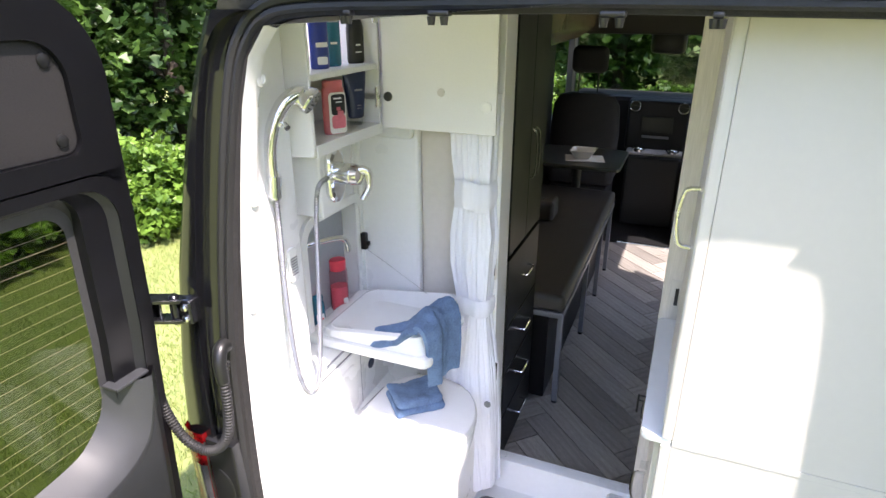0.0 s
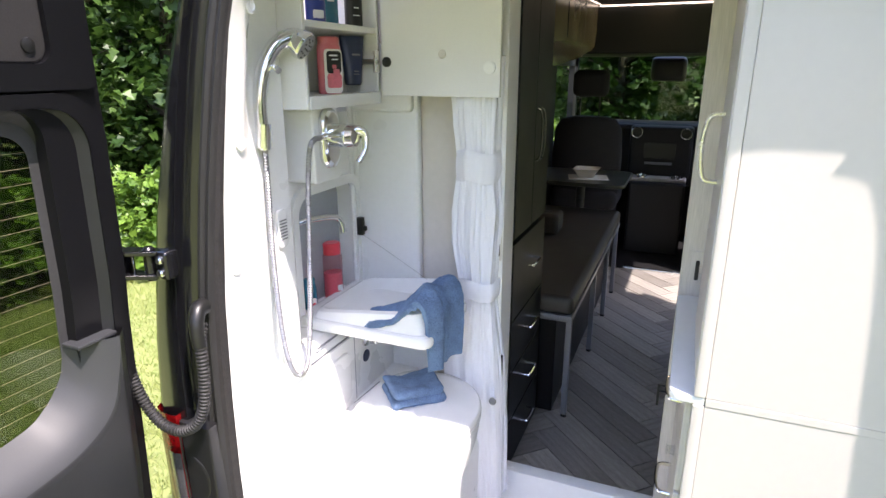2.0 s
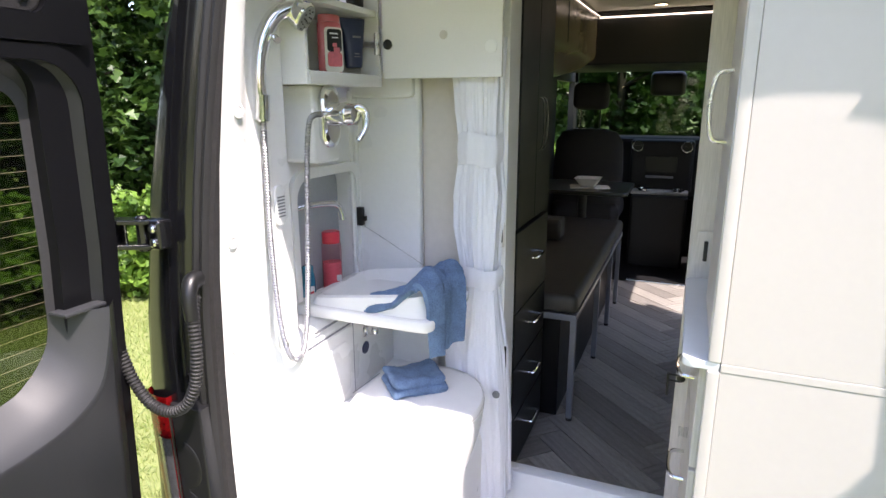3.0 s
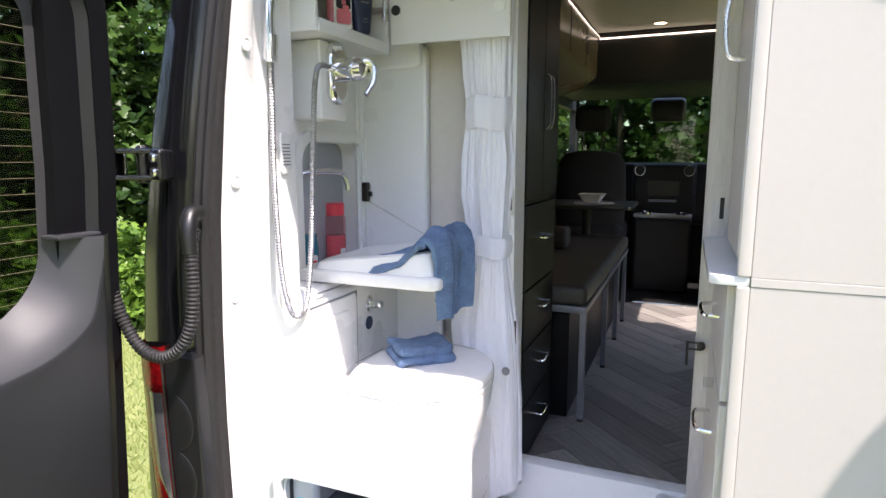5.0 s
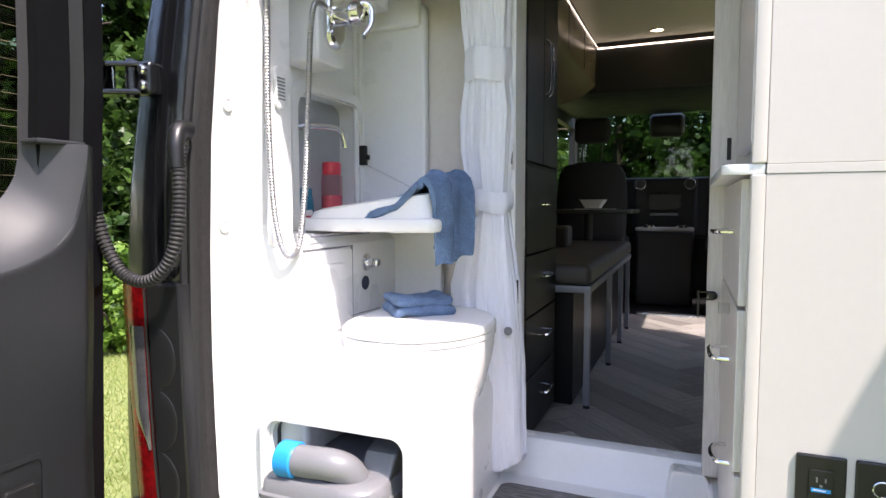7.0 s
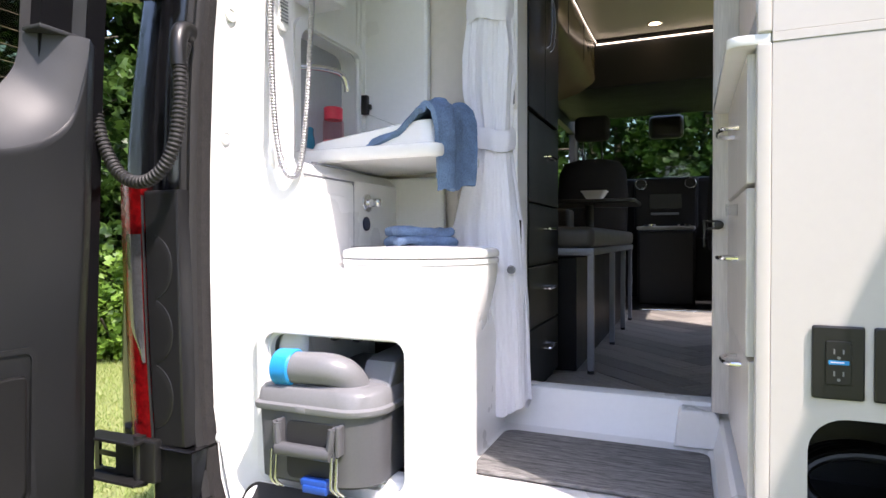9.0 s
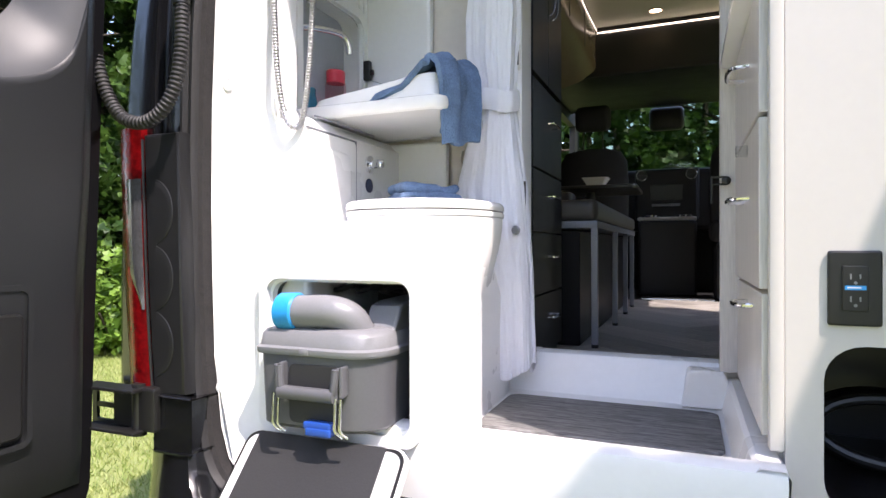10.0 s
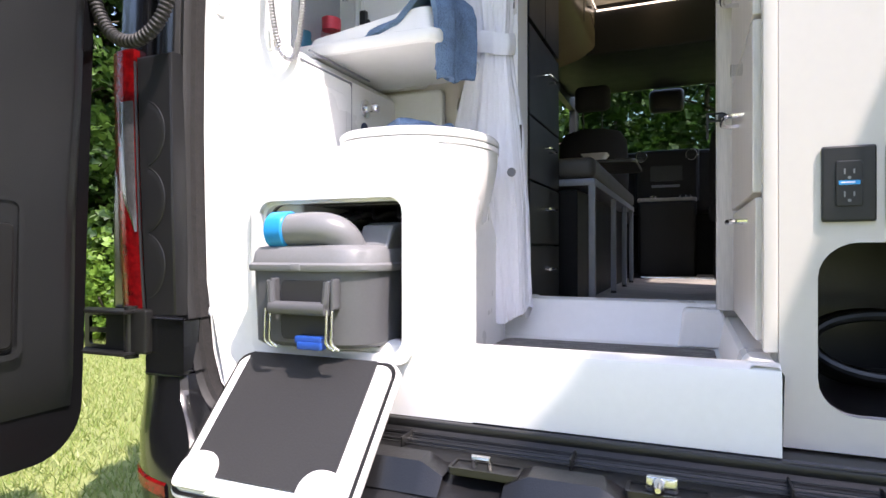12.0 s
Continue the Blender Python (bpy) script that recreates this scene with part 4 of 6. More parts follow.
for q in range(14):
    aa, rr = q * 2.4, 0.007 * math.sqrt(q + 0.4)
    nb = lathe([(0.0022, 0.016), (0.0016, 0.0185)], (0, 0, 0), 8)
    nb.transform(Matrix.Translation((-0.872, 1.250, 2.182)) @ HM @ Matrix.Translation((rr * math.cos(aa), rr * math.sin(aa), 0)))
    part("nozzle", nb, M_SLATE, shower)
part("flow_switch", tube([(-0.905, 1.19, 2.13), (-0.892, 1.185, 2.122)], 0.008, 12), M_CHROME, shower)
LOOP = spline([(-0.934, 1.166, 1.95), (-0.93, 1.160, 1.85), (-0.93, 1.156, 1.68), (-0.925, 1.16, 1.48), (-0.915, 1.17, 1.38), (-0.905, 1.19, 1.345), (-0.895, 1.215, 1.37), (-0.89, 1.235, 1.5), (-0.885, 1.245, 1.68), (-0.885, 1.26, 1.86), (-0.885, 1.275, 1.935), (-0.888, 1.30, 1.955), (-0.893, 1.338, 1.957)], 8)
part("hose", tube(resample(LOOP, 0.0035), 0.0058, 10, None, 0.0018, 1), M_HOSE, shower, "flexible steel shower hose")

# tap in the niche
part_tap = thing("basin_tap", (-0.97, 1.37, 1.70), "chrome swan-neck basin tap", "tap")
part("spout", tube(spline([(-1.005, 1.345, 1.685), (-0.99, 1.365, 1.700), (-0.965, 1.40, 1.706), (-0.935, 1.445, 1.706), (-0.922, 1.468, 1.698), (-0.916, 1.478, 1.676), (-0.915, 1.482, 1.655)], 6), 0.0085, 14), M_CHROME, part_tap)

# ---- towels and curtain ----


def drape(u, v):
    """A hand towel gathered in the basin and hanging over its edge."""
    c = 2 * u - 1
    half = np.interp(v, [0, 0.12, 0.3, 0.45, 0.6, 0.8, 1.0], [0.035, 0.055, 0.075, 0.09, 0.086, 0.07, 0.052])
    x = np.interp(v, [0, 0.2, 0.36, 0.46, 0.54, 0.6, 0.68, 0.8, 1.0], [-0.785, -0.705, -0.65, -0.622, -0.598, -0.582, -0.572, -0.570, -0.570])
    z = np.interp(v, [0, 0.08, 0.25, 0.38, 0.46, 0.54, 0.6, 0.68, 0.8, 1.0], [1.456, 1.464, 1.484, 1.524, 1.544, 1.540, 1.522, 1.484, 1.42, 1.318])
    y = np.interp(v, [0, 0.3, 0.5, 1.0], [1.40, 1.435, 1.448, 1.44]) + c * half
    lobe = math.exp(-((c + 0.05) / 0.12) ** 2)
    x -= 0.055 * lobe * max(0.0, v - 0.3)
    y += 0.02 * c * (1 - c * c) * v
    z += 0.16 * lobe * max(0.0, v - 0.75) + 0.05 * max(0.0, c) * max(0.0, v - 0.5) + 0.012 * c * (1 - abs(2 * v - 0.9)) - 0.02 * abs(c) ** 4 * (v < 0.5)
    x += 0.010 * math.cos(4.5 * c + 2 * v) * v + 0.022 * c * v - 0.012 * math.exp(-((c - 0.15 + 0.3 * v) / 0.16) ** 2) * v
    z += 0.007 * math.sin(6 * c + 5 * v) * (1 - v * 0.4) - 0.014 * c * c * (1 - v)
    return (x - 0.018, y, z + 0.004 * noise.noise(Vector((x * 30, y * 30, z * 30))))


solo("hand_towel", cloth(drape, 110, 170, 0.011, 0.0022), M_TOWEL, "blue terry towel draped over the basin edge", "towel", "blue towels")
bm = bmesh.new()
for k, (e, z, lift) in enumerate(((0.0, 1.180, 0.0), (0.004, 1.1985, 1.0))):
    t = box(-0.083 + e, 0.083 - e, -0.072 + e, 0.072 - e, z, z + 0.026, 0.0125, 3)
    bmesh.ops.subdivide_edges(t, edges=[q for q in t.edges if q.calc_length() > 0.03], cuts=22, use_grid_fill=True)
    for v in t.verts:
        band = math.exp(-((v.co.x - 0.035) / 0.014) ** 2)
        v.co.z += 0.008 * noise.noise(v.co * 20 + Vector((k * 7, 0, 0))) + lift * (0.010 * (v.co.x / 0.085) ** 2 - 0.003 * band)
        v.co.y += 0.005 * noise.noise(v.co * 14 + Vector((0, k * 5, 3))) + lift * 0.006
        v.co.x += 0.005 * noise.noise(v.co * 14 + Vector((4, k * 5, 0)))
        v.co += Vector((1, 1, 1)) * (0.0016 * noise.noise(v.co * 190) + 0.001 * noise.noise(v.co * 420)) * (1 - 0.6 * band * lift)
    join(bm, t, Matrix.Translation((-0.70, 1.465, 0)) @ pose(0, 0, 0, 0, 0, 44))
solo("folded_towel", bm, M_TOWEL, "folded blue terry washcloth on the toilet lid", "towel", "blue towels")


def hang(u, v):
    """A gathered curtain, tied twice, that flares at the foot."""
    z = 2.16 - 1.435 * v
    c = np.interp(z, [0.74, 1.0, 1.23, 1.40, 1.47, 1.62, 1.85, 2.1], [-0.545, -0.568, -0.588, -0.578, -0.574, -0.585, -0.58, -0.592])
    h = 1.09 * np.interp(z, [0.74, 1.0, 1.23, 1.40, 1.47, 1.62, 1.72, 1.8, 1.86, 1.95, 2.1], [0.074, 0.090, 0.094, 0.062, 0.050, 0.068, 0.071, 0.062, 0.058, 0.064, 0.073])
    a = u * 2 * math.pi
    q = Vector((math.cos(a) * 2.2, math.sin(a) * 2.2, z * 1.3))
    fold = 0.11 * math.sin(7 * a + 3 * noise.noise(q)) + 0.035 * math.sin(17 * a + 4 * noise.noise(q * 1.3)) + 0.015 * math.sin(39 * a + 6 * noise.noise(q * 2))
    crinkle = 0.0016 * noise.noise(Vector((math.cos(a) * 30, math.sin(a) * 30, z * 16))) + 0.0006 * noise.noise(Vector((math.cos(a) * 70, math.sin(a) * 70, z * 40)))
    deep = 0.035 + 0.2 * h
    hem = 0.035 * noise.noise(Vector((math.cos(a) * 1.5, math.sin(a) * 1.5, 4.0))) * v ** 3
    return (c + h * math.cos(a) * (1 + fold * 0.5) + crinkle, 1.682 + deep * math.sin(a) * (1 + fold) + crinkle, z + hem)


curtain = thing("shower_curtain", (-0.55, 1.65, 0.74), "white crinkled shower curtain tied back in two places", "curtain")
part("drop", grid([[hang(i / 300, j / 110) for i in range(300)] for j in range(111)], True), M_CURTAIN, curtain, angle=80)
for zc, w in ((1.855, 0.045), (1.475, 0.03)):
    rows = []
    for dz in (-w, -w + 0.006, -w * 0.5, 0, w * 0.5, w - 0.006, w):
        q = 1.0 + 0.09 * (1 - (dz / w) ** 2) + 0.012 * (abs(dz) > w * 0.8)
        rows.append([(np.interp(zc, [1.47, 1.85], [-0.574, -0.58]) + 0.064 * q * math.cos(a) * (1 + 0.025 * math.sin(7 * a)), 1.682 + 0.054 * q * math.sin(a) * (1 + 0.03 * math.sin(9 * a)), zc + dz + 0.006 * math.sin(3 * a + 1)) for a in np.linspace(0, 2 * math.pi, 72, endpoint=False)])
    part("tie_band", grid(rows, True), M_CURTAIN, curtain, angle=80)

bm = lathe([(0.012, 0), (0.012, 0.004), (0.008, 0.006)], (-0.500, 1.626, 1.115), 18, m=pose(0, 0, 0, 90))
part("snap_button", bm, M_TANKLID, curtain, "grey snap button")

# ---- right-hand unit beside the aisle ----
unit = thing("wardrobe_unit", (0.35, 1.45, 0.60), "cream laminate wardrobe with drawers beside the aisle", "wardrobe")
HOLE2 = round_rect(0.122, 0.42, 0.655, 0.918, 0.055)
part("end_panel", plate(round_rect(0.07, 0.62, 0.60, 1.511, 0.002, 6), 1.135, 1.155, "y", HOLE2), M_PANEL, unit)
part("end_panel", box(0.07, 0.62, 1.135, 1.155, 1.5275, 2.42, 0.001), M_PANEL, unit)
for z0, z1 in ((0.745, 1.511), (1.528, 2.42)):
    part("edge_strip", box(0.048, 0.0695, 1.133, 1.158, z0, z1, 0.003), M_PANEL, unit)
part("ledge", plate(round_rect(0.004, 0.0685, 1.137, 1.7, (0.02, 0.002, 0.002, 0.02)), 1.511, 1.528, "z", edge=0.002), M_PORCELAIN, unit)
part("panel_band", box(0.0695, 0.62, 1.1338, 1.156, 1.5116, 1.5269, 0.001), M_PANEL, unit)
part("aisle_panel", box(0.062, 0.075, 1.158, 1.71, 0.70, 2.42), M_BOARD, unit)
part("back_post", box(0.004, 0.062, 1.705, 1.735, 0.755, 2.45, 0.002), M_BOARD, unit)
for z0, z1, h in ((1.29, 1.505, (1.41, 0)), (1.0, 1.282, (1.16, 0))):
    dr = part("drawer_front", box(0.036, 0.060, 1.165, 1.66, z0, z1, 0.002), M_BOARD, unit)
    part("handle", tube(spline([(0.036, 1.32, h[0]), (0.012, 1.325, h[0]), (0.004, 1.345, h[0]), (0.002, 1.38, h[0]), (0.004, 1.42, h[0]), (0.012, 1.435, h[0]), (0.036, 1.44, h[0])], 4), 0.0045, 8), M_CHROME, dr)
dr = part("door", box(0.046, 0.0615, 1.14, 1.42, 1.562, 2.41, 0.002), M_BOARD, unit)
part("handle", tube(spline([(0.046, 1.30, 1.912), (0.022, 1.30, 1.916), (0.013, 1.30, 1.94), (0.010, 1.30, 1.978), (0.013, 1.30, 2.016), (0.022, 1.30, 2.04), (0.046, 1.30, 2.044)], 4), 0.0052, 8), M_STEEL, dr)
bm = plate(round_rect(0.12, 0.43, 0.65, 0.92, 0.055), 1.156, 1.62, "y")
bmesh.ops.delete(bm, geom=[f for f in bm.faces if all(abs(v.co.y - 1.156) < 1e-4 for v in f.verts)], context="FACES_ONLY")
part("locker_interior", bm, M_BLACK, unit)
outlet = thing("power_outlet", (0.161, 1.13, 1.0), "black double power outlet with blue sticker", "outlet")
part("plate", plate(round_rect(0.126, 0.196, 0.949, 1.063, 0.004), 1.135, 1.128, "y", edge=0.003), M_OUTLET, outlet)
part("face", plate(round_rect(0.144, 0.178, 0.972, 1.04, 0.003), 1.129, 1.1255, "y", edge=0.001), M_OUTLET, outlet)

# ---- aisle: floor, lockers, bench, table ----
solo("floor", box(-1.0, 0.65, 1.81, 4.45, 0.66, FLOOR - 0.006), M_GROUT, "grey herringbone plank floor of the van", "floor", kind="structure")
solo("ceiling", box(-1.0, 0.65, 1.76, 4.3, 2.55, 2.58), M_CEIL, "pale lined ceiling over the aisle", "ceiling", kind="structure")
solo("wall_side", box(-1.03, -1.0, 1.81, 4.3, 0.6, 2.56), M_CEIL, "lined side wall of the van interior", "wall", kind="structure")
bm = box(0.621, 0.65, 1.16, 3.42, 0.6, 2.56)
box(0.62, 0.65, 4.2, 4.4, 0.6, 2.56, bm=bm)
box(0.62, 0.65, 3.42, 4.2, 2.42, 2.56, bm=bm)
solo("wall_door_side", bm, M_CEIL, "lined wall with the sliding door opening", "wall", kind="structure")
tall = thing("drawer_cabinet", (-0.75, 2.0, FLOOR), "near-black gloss cabinet with four drawers and doors above", "cabinet")
part("body", box(-0.99, -0.515, 1.80, 2.24, FLOOR, 2.5, 0.002), M_DARK, tall)
zz = [0.725, 0.92, 1.115, 1.31, 1.585]
for z0, z1 in zip(zz, zz[1:]):
    dr = part("drawer", box(-0.515, -0.496, 1.805, 2.238, z0 + 0.003, z1 - 0.003, 0.002), M_DARK, tall)
    zh = (z0 + z1) / 2 + 0.02
    part("handle", tube(spline([(-0.496, 1.97, zh), (-0.475, 1.972, zh), (-0.468, 1.98, zh), (-0.468, 2.06, zh), (-0.475, 2.068, zh), (-0.496, 2.07, zh)], 3), 0.004, 8), M_CHROME, dr)
for y0, y1, yh in ((1.805, 2.02, 2.0), (2.023, 2.238, 2.045)):
    dr = part("door", box(-0.515, -0.496, y0, y1, 1.60, 2.49, 0.002), M_DARK, tall)
    part("handle", tube(spline([(-0.496, yh, 1.83), (-0.475, yh, 1.835), (-0.468, yh, 1.88), (-0.468, yh, 1.95), (-0.475, yh, 1.995), (-0.496, yh, 2.0)], 3), 0.003, 8), M_CHROME, dr)
bench = thing("bench_seat", (-0.68, 3.1, FLOOR), "brown-grey vinyl bench on grey steel legs", "bench")
part("cushion", box(-0.98, -0.372, 2.27, 3.95, 1.165, 1.245, 0.025, 4), M_VINYL, bench)
part("frame", box(-0.98, -0.372, 2.272, 3.95, 1.138, 1.165, 0.003), M_LEGS, bench)
for y in (2.285, 2.95, 3.45, 3.87):
    leg = part("leg", box(-0.396, -0.372, y - 0.012, y + 0.012, FLOOR + 0.012, 1.14, 0.002), M_LEGS, bench)
    part("foot", lathe([(0.013, 0), (0.013, 0.012)], (-0.384, y, FLOOR), 12), M_BLACK, leg)
part("locker", box(-0.98, -0.44, 2.30, 3.9, FLOOR, 1.13, 0.004), M_DARK, bench)
table = thing("dinette_table", (-0.62, 4.0, FLOOR), "dark olive table with a rounded edge", "table")
part("tabletop", plate(round_rect(-0.95, -0.345, 3.74, 4.3, 0.05), 1.42, 1.445, "z", edge=0.006), M_TABLE, table)
part("leg", lathe([(0.03, FLOOR), (0.03, 1.42)], (-0.65, 4.0, 0), 16), M_CAB, table)
over = thing("overhead_locker", (-0.8, 3.2, 2.12), "beige gloss overhead locker with light strip below", "cabinet")
part("body", plate([(-0.99, 2.54), (-0.99, 2.12), (-0.74, 2.195), (-0.655, 2.25), (-0.64, 2.275), (-0.64, 2.54)], 2.245, 4.16, "y", edge=0.003), M_LOCKER, over)

# ---- cab ----
solo("cab_header", box(-1.0, 0.65, 4.17, 5.2, 2.22, 2.549, 0.012), M_CAB, "black headliner shelf over the cab", "headliner", kind="structure")
solo("floor_cab", box(-1.0, 0.65, 4.45, 6.2, 0.62, 0.69, 0.0), M_CAB, "black cab floor mat", "floor", kind="structure")
bm = box(-1.05, -1.0, 4.3, 4.7, 0.6, 2.5)
box(-1.05, -1.0, 4.7, 5.6, 0.6, 1.55, bm=bm)
box(-1.05, -1.0, 4.7, 5.6, 2.15, 2.5, bm=bm)
box(0.65, 0.7, 4.3, 4.7, 0.6, 2.5, bm=bm)
box(0.65, 0.7, 4.7, 5.6, 0.6, 1.55, bm=bm)
box(0.65, 0.7, 4.7, 5.6, 2.15, 2.5, bm=bm)
box(-1.05, 0.7, 5.6, 5.65, 0.6, 1.6, bm=bm)
box(-1.05, -1.0, 5.45, 5.65, 0.6, 2.5, bm=bm)
box(0.65, 0.7, 5.45, 5.65, 0.6, 2.5, bm=bm)
box(-1.05, 0.7, 5.15, 5.25, 2.22, 2.5, bm=bm)
solo("wall_cab", bm, M_CAB, "black lined cab walls round the windows", "wall", kind="structure")
part("dashboard", box(-0.95, 0.6, 5.2, 5.6, 1.2, 1.7, 0.04), M_CAB, van, "black dashboard")


def cab_seat(x, label):
    seat = thing("captain_chair", (x, 4.65, 0.69), label, "seat", "cab seats")
    part("base", box(x - 0.22, x + 0.22, 4.5, 4.95, 0.69, 1.1, 0.03), M_CAB, seat)
    part("cushion", box(x - 0.25, x + 0.25, 4.5, 5.0, 1.1, 1.25, 0.05, 3), M_SEAT, seat)
    rows = []
    for z, w in ((1.2, 0.25), (1.5, 0.26), (1.7, 0.245), (1.77, 0.2), (1.79, 0.12)):
        rows.append([(x + w * math.cos(a) * (1 if abs(math.cos(a)) > 0.5 else 1), 4.6 + 0.075 * math.sin(a), z) for a in np.linspace(0, 2 * math.pi, 28, endpoint=False)])
    part("backrest", grid(rows, True, None, True), M_SEAT, seat)
    part("headrest", box(x - 0.13, x + 0.13, 4.55, 4.65, 1.93, 2.12, 0.045, 4), M_SEAT, seat)
    for e in (-0.07, 0.07):
        part("post", tube([(x + e, 4.6, 1.76), (x + e, 4.6, 1.95)], 0.006, 8), M_BLACK, seat)


cab_seat(-0.72, "black fabric cab seat with headrest")
cab_seat(0.33, "black fabric cab seat with headrest")

# ---- lights inside ----
for x, y in ((-0.25, 4.0),):
    sp = thing("ceiling_spot", (x, y, 2.55), "round warm ceiling spot light, lit", "light", "ceiling spots")
    part("rim", lathe([(0.04, -0.002), (0.042, -0.006), (0.036, -0.008), (0.034, 0.0)], (x, y, 2.55), 24), M_CHROME, sp)
    part("lens", lathe([(0.034, -0.001), (0.033, -0.006), (0.01, -0.008)], (x, y, 2.55), 20), M_LIGHT, sp)
solo("light_strip", box(-0.63, 0.5, 4.158, 4.168, 2.505, 2.513), M_LED, "warm light strip along the cab header", "light strip")


# ---- small fittings in the bathroom ----
def screw_cap(y, z):
    x = wall_x(y, z)
    bm = lathe([(0.016, -0.004), (0.017, 0.0), (0.016, 0.003), (0.010, 0.004), (0.009, 0.002), (0.002, 0.002)], (x, y, z), 20, m=pose(0, 0, 0, 0, 90))
    solo("screw_cap", bm, M_WHITE, "round white plastic screw cap on the wall", "screw cap", "screw caps")


for y, z in ((1.075, 2.25), (1.07, 1.97), (1.06, 1.68), (1.06, 1.42), (1.04, 1.1), (1.035, 0.78)):
    screw_cap(y, z)

hatch = thing("service_hatch", (-0.91, 1.335, 1.13), "white service hatch in the wall below the sink", "hatch")
xh = wall_x(1.4, 1.2)
part("panel", plate(round_rect(1.24, 1.455, 1.125, 1.35, 0.012), xh - 0.004, xh + 0.006, "x", edge=0.003), M_WHITE, hatch)
bm = box(xh - 0.003, xh + 0.003, 1.235, 1.462, 1.352, 1.356)
box(xh - 0.003, xh + 0.003, 1.457, 1.461, 1.13, 1.352, bm=bm)
part("joint", bm, M_LEGS, hatch, "thin grey joint round the hatch")
part("raised_field", plate(round_rect(1.26, 1.425, 1.135, 1.315, 0.03), xh + 0.003, xh + 0.011, "x", edge=0.005), M_WHITE, hatch)
flush = thing("flush_knob", (-0.89, 1.535, 1.30), "chrome flush knob with grey handle on the wall", "knob")
part("collar", lathe([(0.026, 0), (0.025, 0.005), (0.017, 0.008)], (xh, 1.535, 1.302), 22, m=pose(0, 0, 0, 0, 90)), M_CHROME, flush)
part("grip", box(xh + 0.005, xh + 0.046, 1.523, 1.547, 1.290, 1.314, 0.008, 3), M_CHROME, flush)
solo("level_indicator", lathe([(0.020, 0), (0.020, 0.002), (0.016, 0.003)], (xh, 1.532, 1.243), 20, m=pose(0, 0, 0, 0, 90)), M_NAVY, "round dark level indicator on the wall", "indicator")
bm = box(xh - 0.002, xh + 0.003, 1.27, 1.56, 1.384, 1.388)
solo("wall_joint", bm, M_LEGS, "thin dark joint in the wall below the sink", "joint", kind="structure")
# niche surround, clip and stay wire
bm = plate(round_rect(1.27, 1.618, 1.405, 1.812, (0.012, 0.012, 0.06, 0.07)), -0.95, -0.932, "x", round_rect(1.295, 1.592, 1.428, 1.786, (0.012, 0.012, 0.04, 0.055)))
solo("niche_surround", bm, M_WHITE, "white moulded surround of the mirror niche", "surround", kind="structure")
solo("niche_shelf", box(-1.002, -0.92, 1.30, 1.592, 1.42, 1.441, 0.004), M_WHITE, "white ledge at the foot of the niche", "ledge", kind="structure")
clip = thing("sink_clip", (-0.93, 1.60, 1.62), "black plastic clip holding the sink's stay wire", "clip")
part("body", box(-0.935, -0.915, 1.588, 1.606, 1.615, 1.672, 0.003), M_BLACK, clip)
part("tab", box(-0.918, -0.905, 1.592, 1.602, 1.63, 1.645, 0.002), M_BLACK, clip)
part("wire", tube([(-0.925, 1.597, 1.62), (-0.82, 1.58, 1.575), (-0.685, 1.559, 1.513)], 0.0009, 6), M_STEEL, clip)
vent = thing("wall_vent", (-0.96, 1.21, 1.74), "small white slotted vent grille", "vent")
xv = wall_x(1.215, 1.74)
part("rim", plate(round_rect(1.195, 1.232, 1.69, 1.79, 0.014), xv - 0.002, xv + 0.008, "x", edge=0.003), M_WHITE, vent)
for k in range(7):
    part("slat", box(xv + 0.007, xv + 0.010, 1.20, 1.227, 1.712 + 0.008 * k, 1.715 + 0.008 * k), M_TANKLID, vent)
hook = thing("wall_hook", (-0.95, 1.2, 1.38), "white plastic hook fitting on the wall", "hook")
xk = wall_x(1.2, 1.39)
part("base", plate(round_rect(1.178, 1.215, 1.365, 1.42, 0.017), xk - 0.004, xk + 0.008, "x", edge=0.004), M_WHITE, hook)
part("peg", lathe([(0.008, 0), (0.007, 0.014), (0.010, 0.018), (0.006, 0.022)], (xk + 0.005, 1.197, 1.395), 14, m=pose(0, 0, 0, 0, 90)), M_WHITE, hook)
# vertical rib on the moulded wall
for y0, w in ((1.655, 0.012), (1.628, 0.008)):
    solo("wall_rib", tube([(-1.018, y0 + 0.06, 1.43), (-1.018, y0 + 0.06, 2.02)], w, 12), M_WHITE, "rounded vertical rib moulded in the wall", "rib", kind="structure")
# glossy reveal strip on the beige board
solo("curtain_hook", tube(spline([(-0.70, 1.748, 1.36), (-0.70, 1.735, 1.33), (-0.69, 1.73, 1.315), (-0.67, 1.73, 1.32), (-0.665, 1.735, 1.335)], 5), 0.004, 8), M_BOARD, "beige hook on the lining board", "hook")


def latch(x, y, z, s):
    la = thing("door_latch", (x, y, z), "black wire latch on the aisle doorway", "latch", "doorway latches")
    part("keeper", lathe([(0.011, 0), (0.011, 0.012), (0.005, 0.014)], (x + 0.012 * s, y, z), 16, m=pose(0, 0, 0, 90)), M_BLACK, la)
    bm = tube([(x + 0.012 * s, y - 0.012, z + 0.009), (x - 0.022 * s, y - 0.012, z + 0.009)], 0.0028, 8)
    tube([(x + 0.012 * s, y - 0.012, z - 0.009), (x - 0.022 * s, y - 0.012, z - 0.009)], 0.0028, 8, bm)
    tube([(x - 0.022 * s, y - 0.012, z + 0.012), (x - 0.022 * s, y - 0.012, z - 0.055)], 0.0035, 8, bm)
    part("wire", bm, M_BLACK, la)


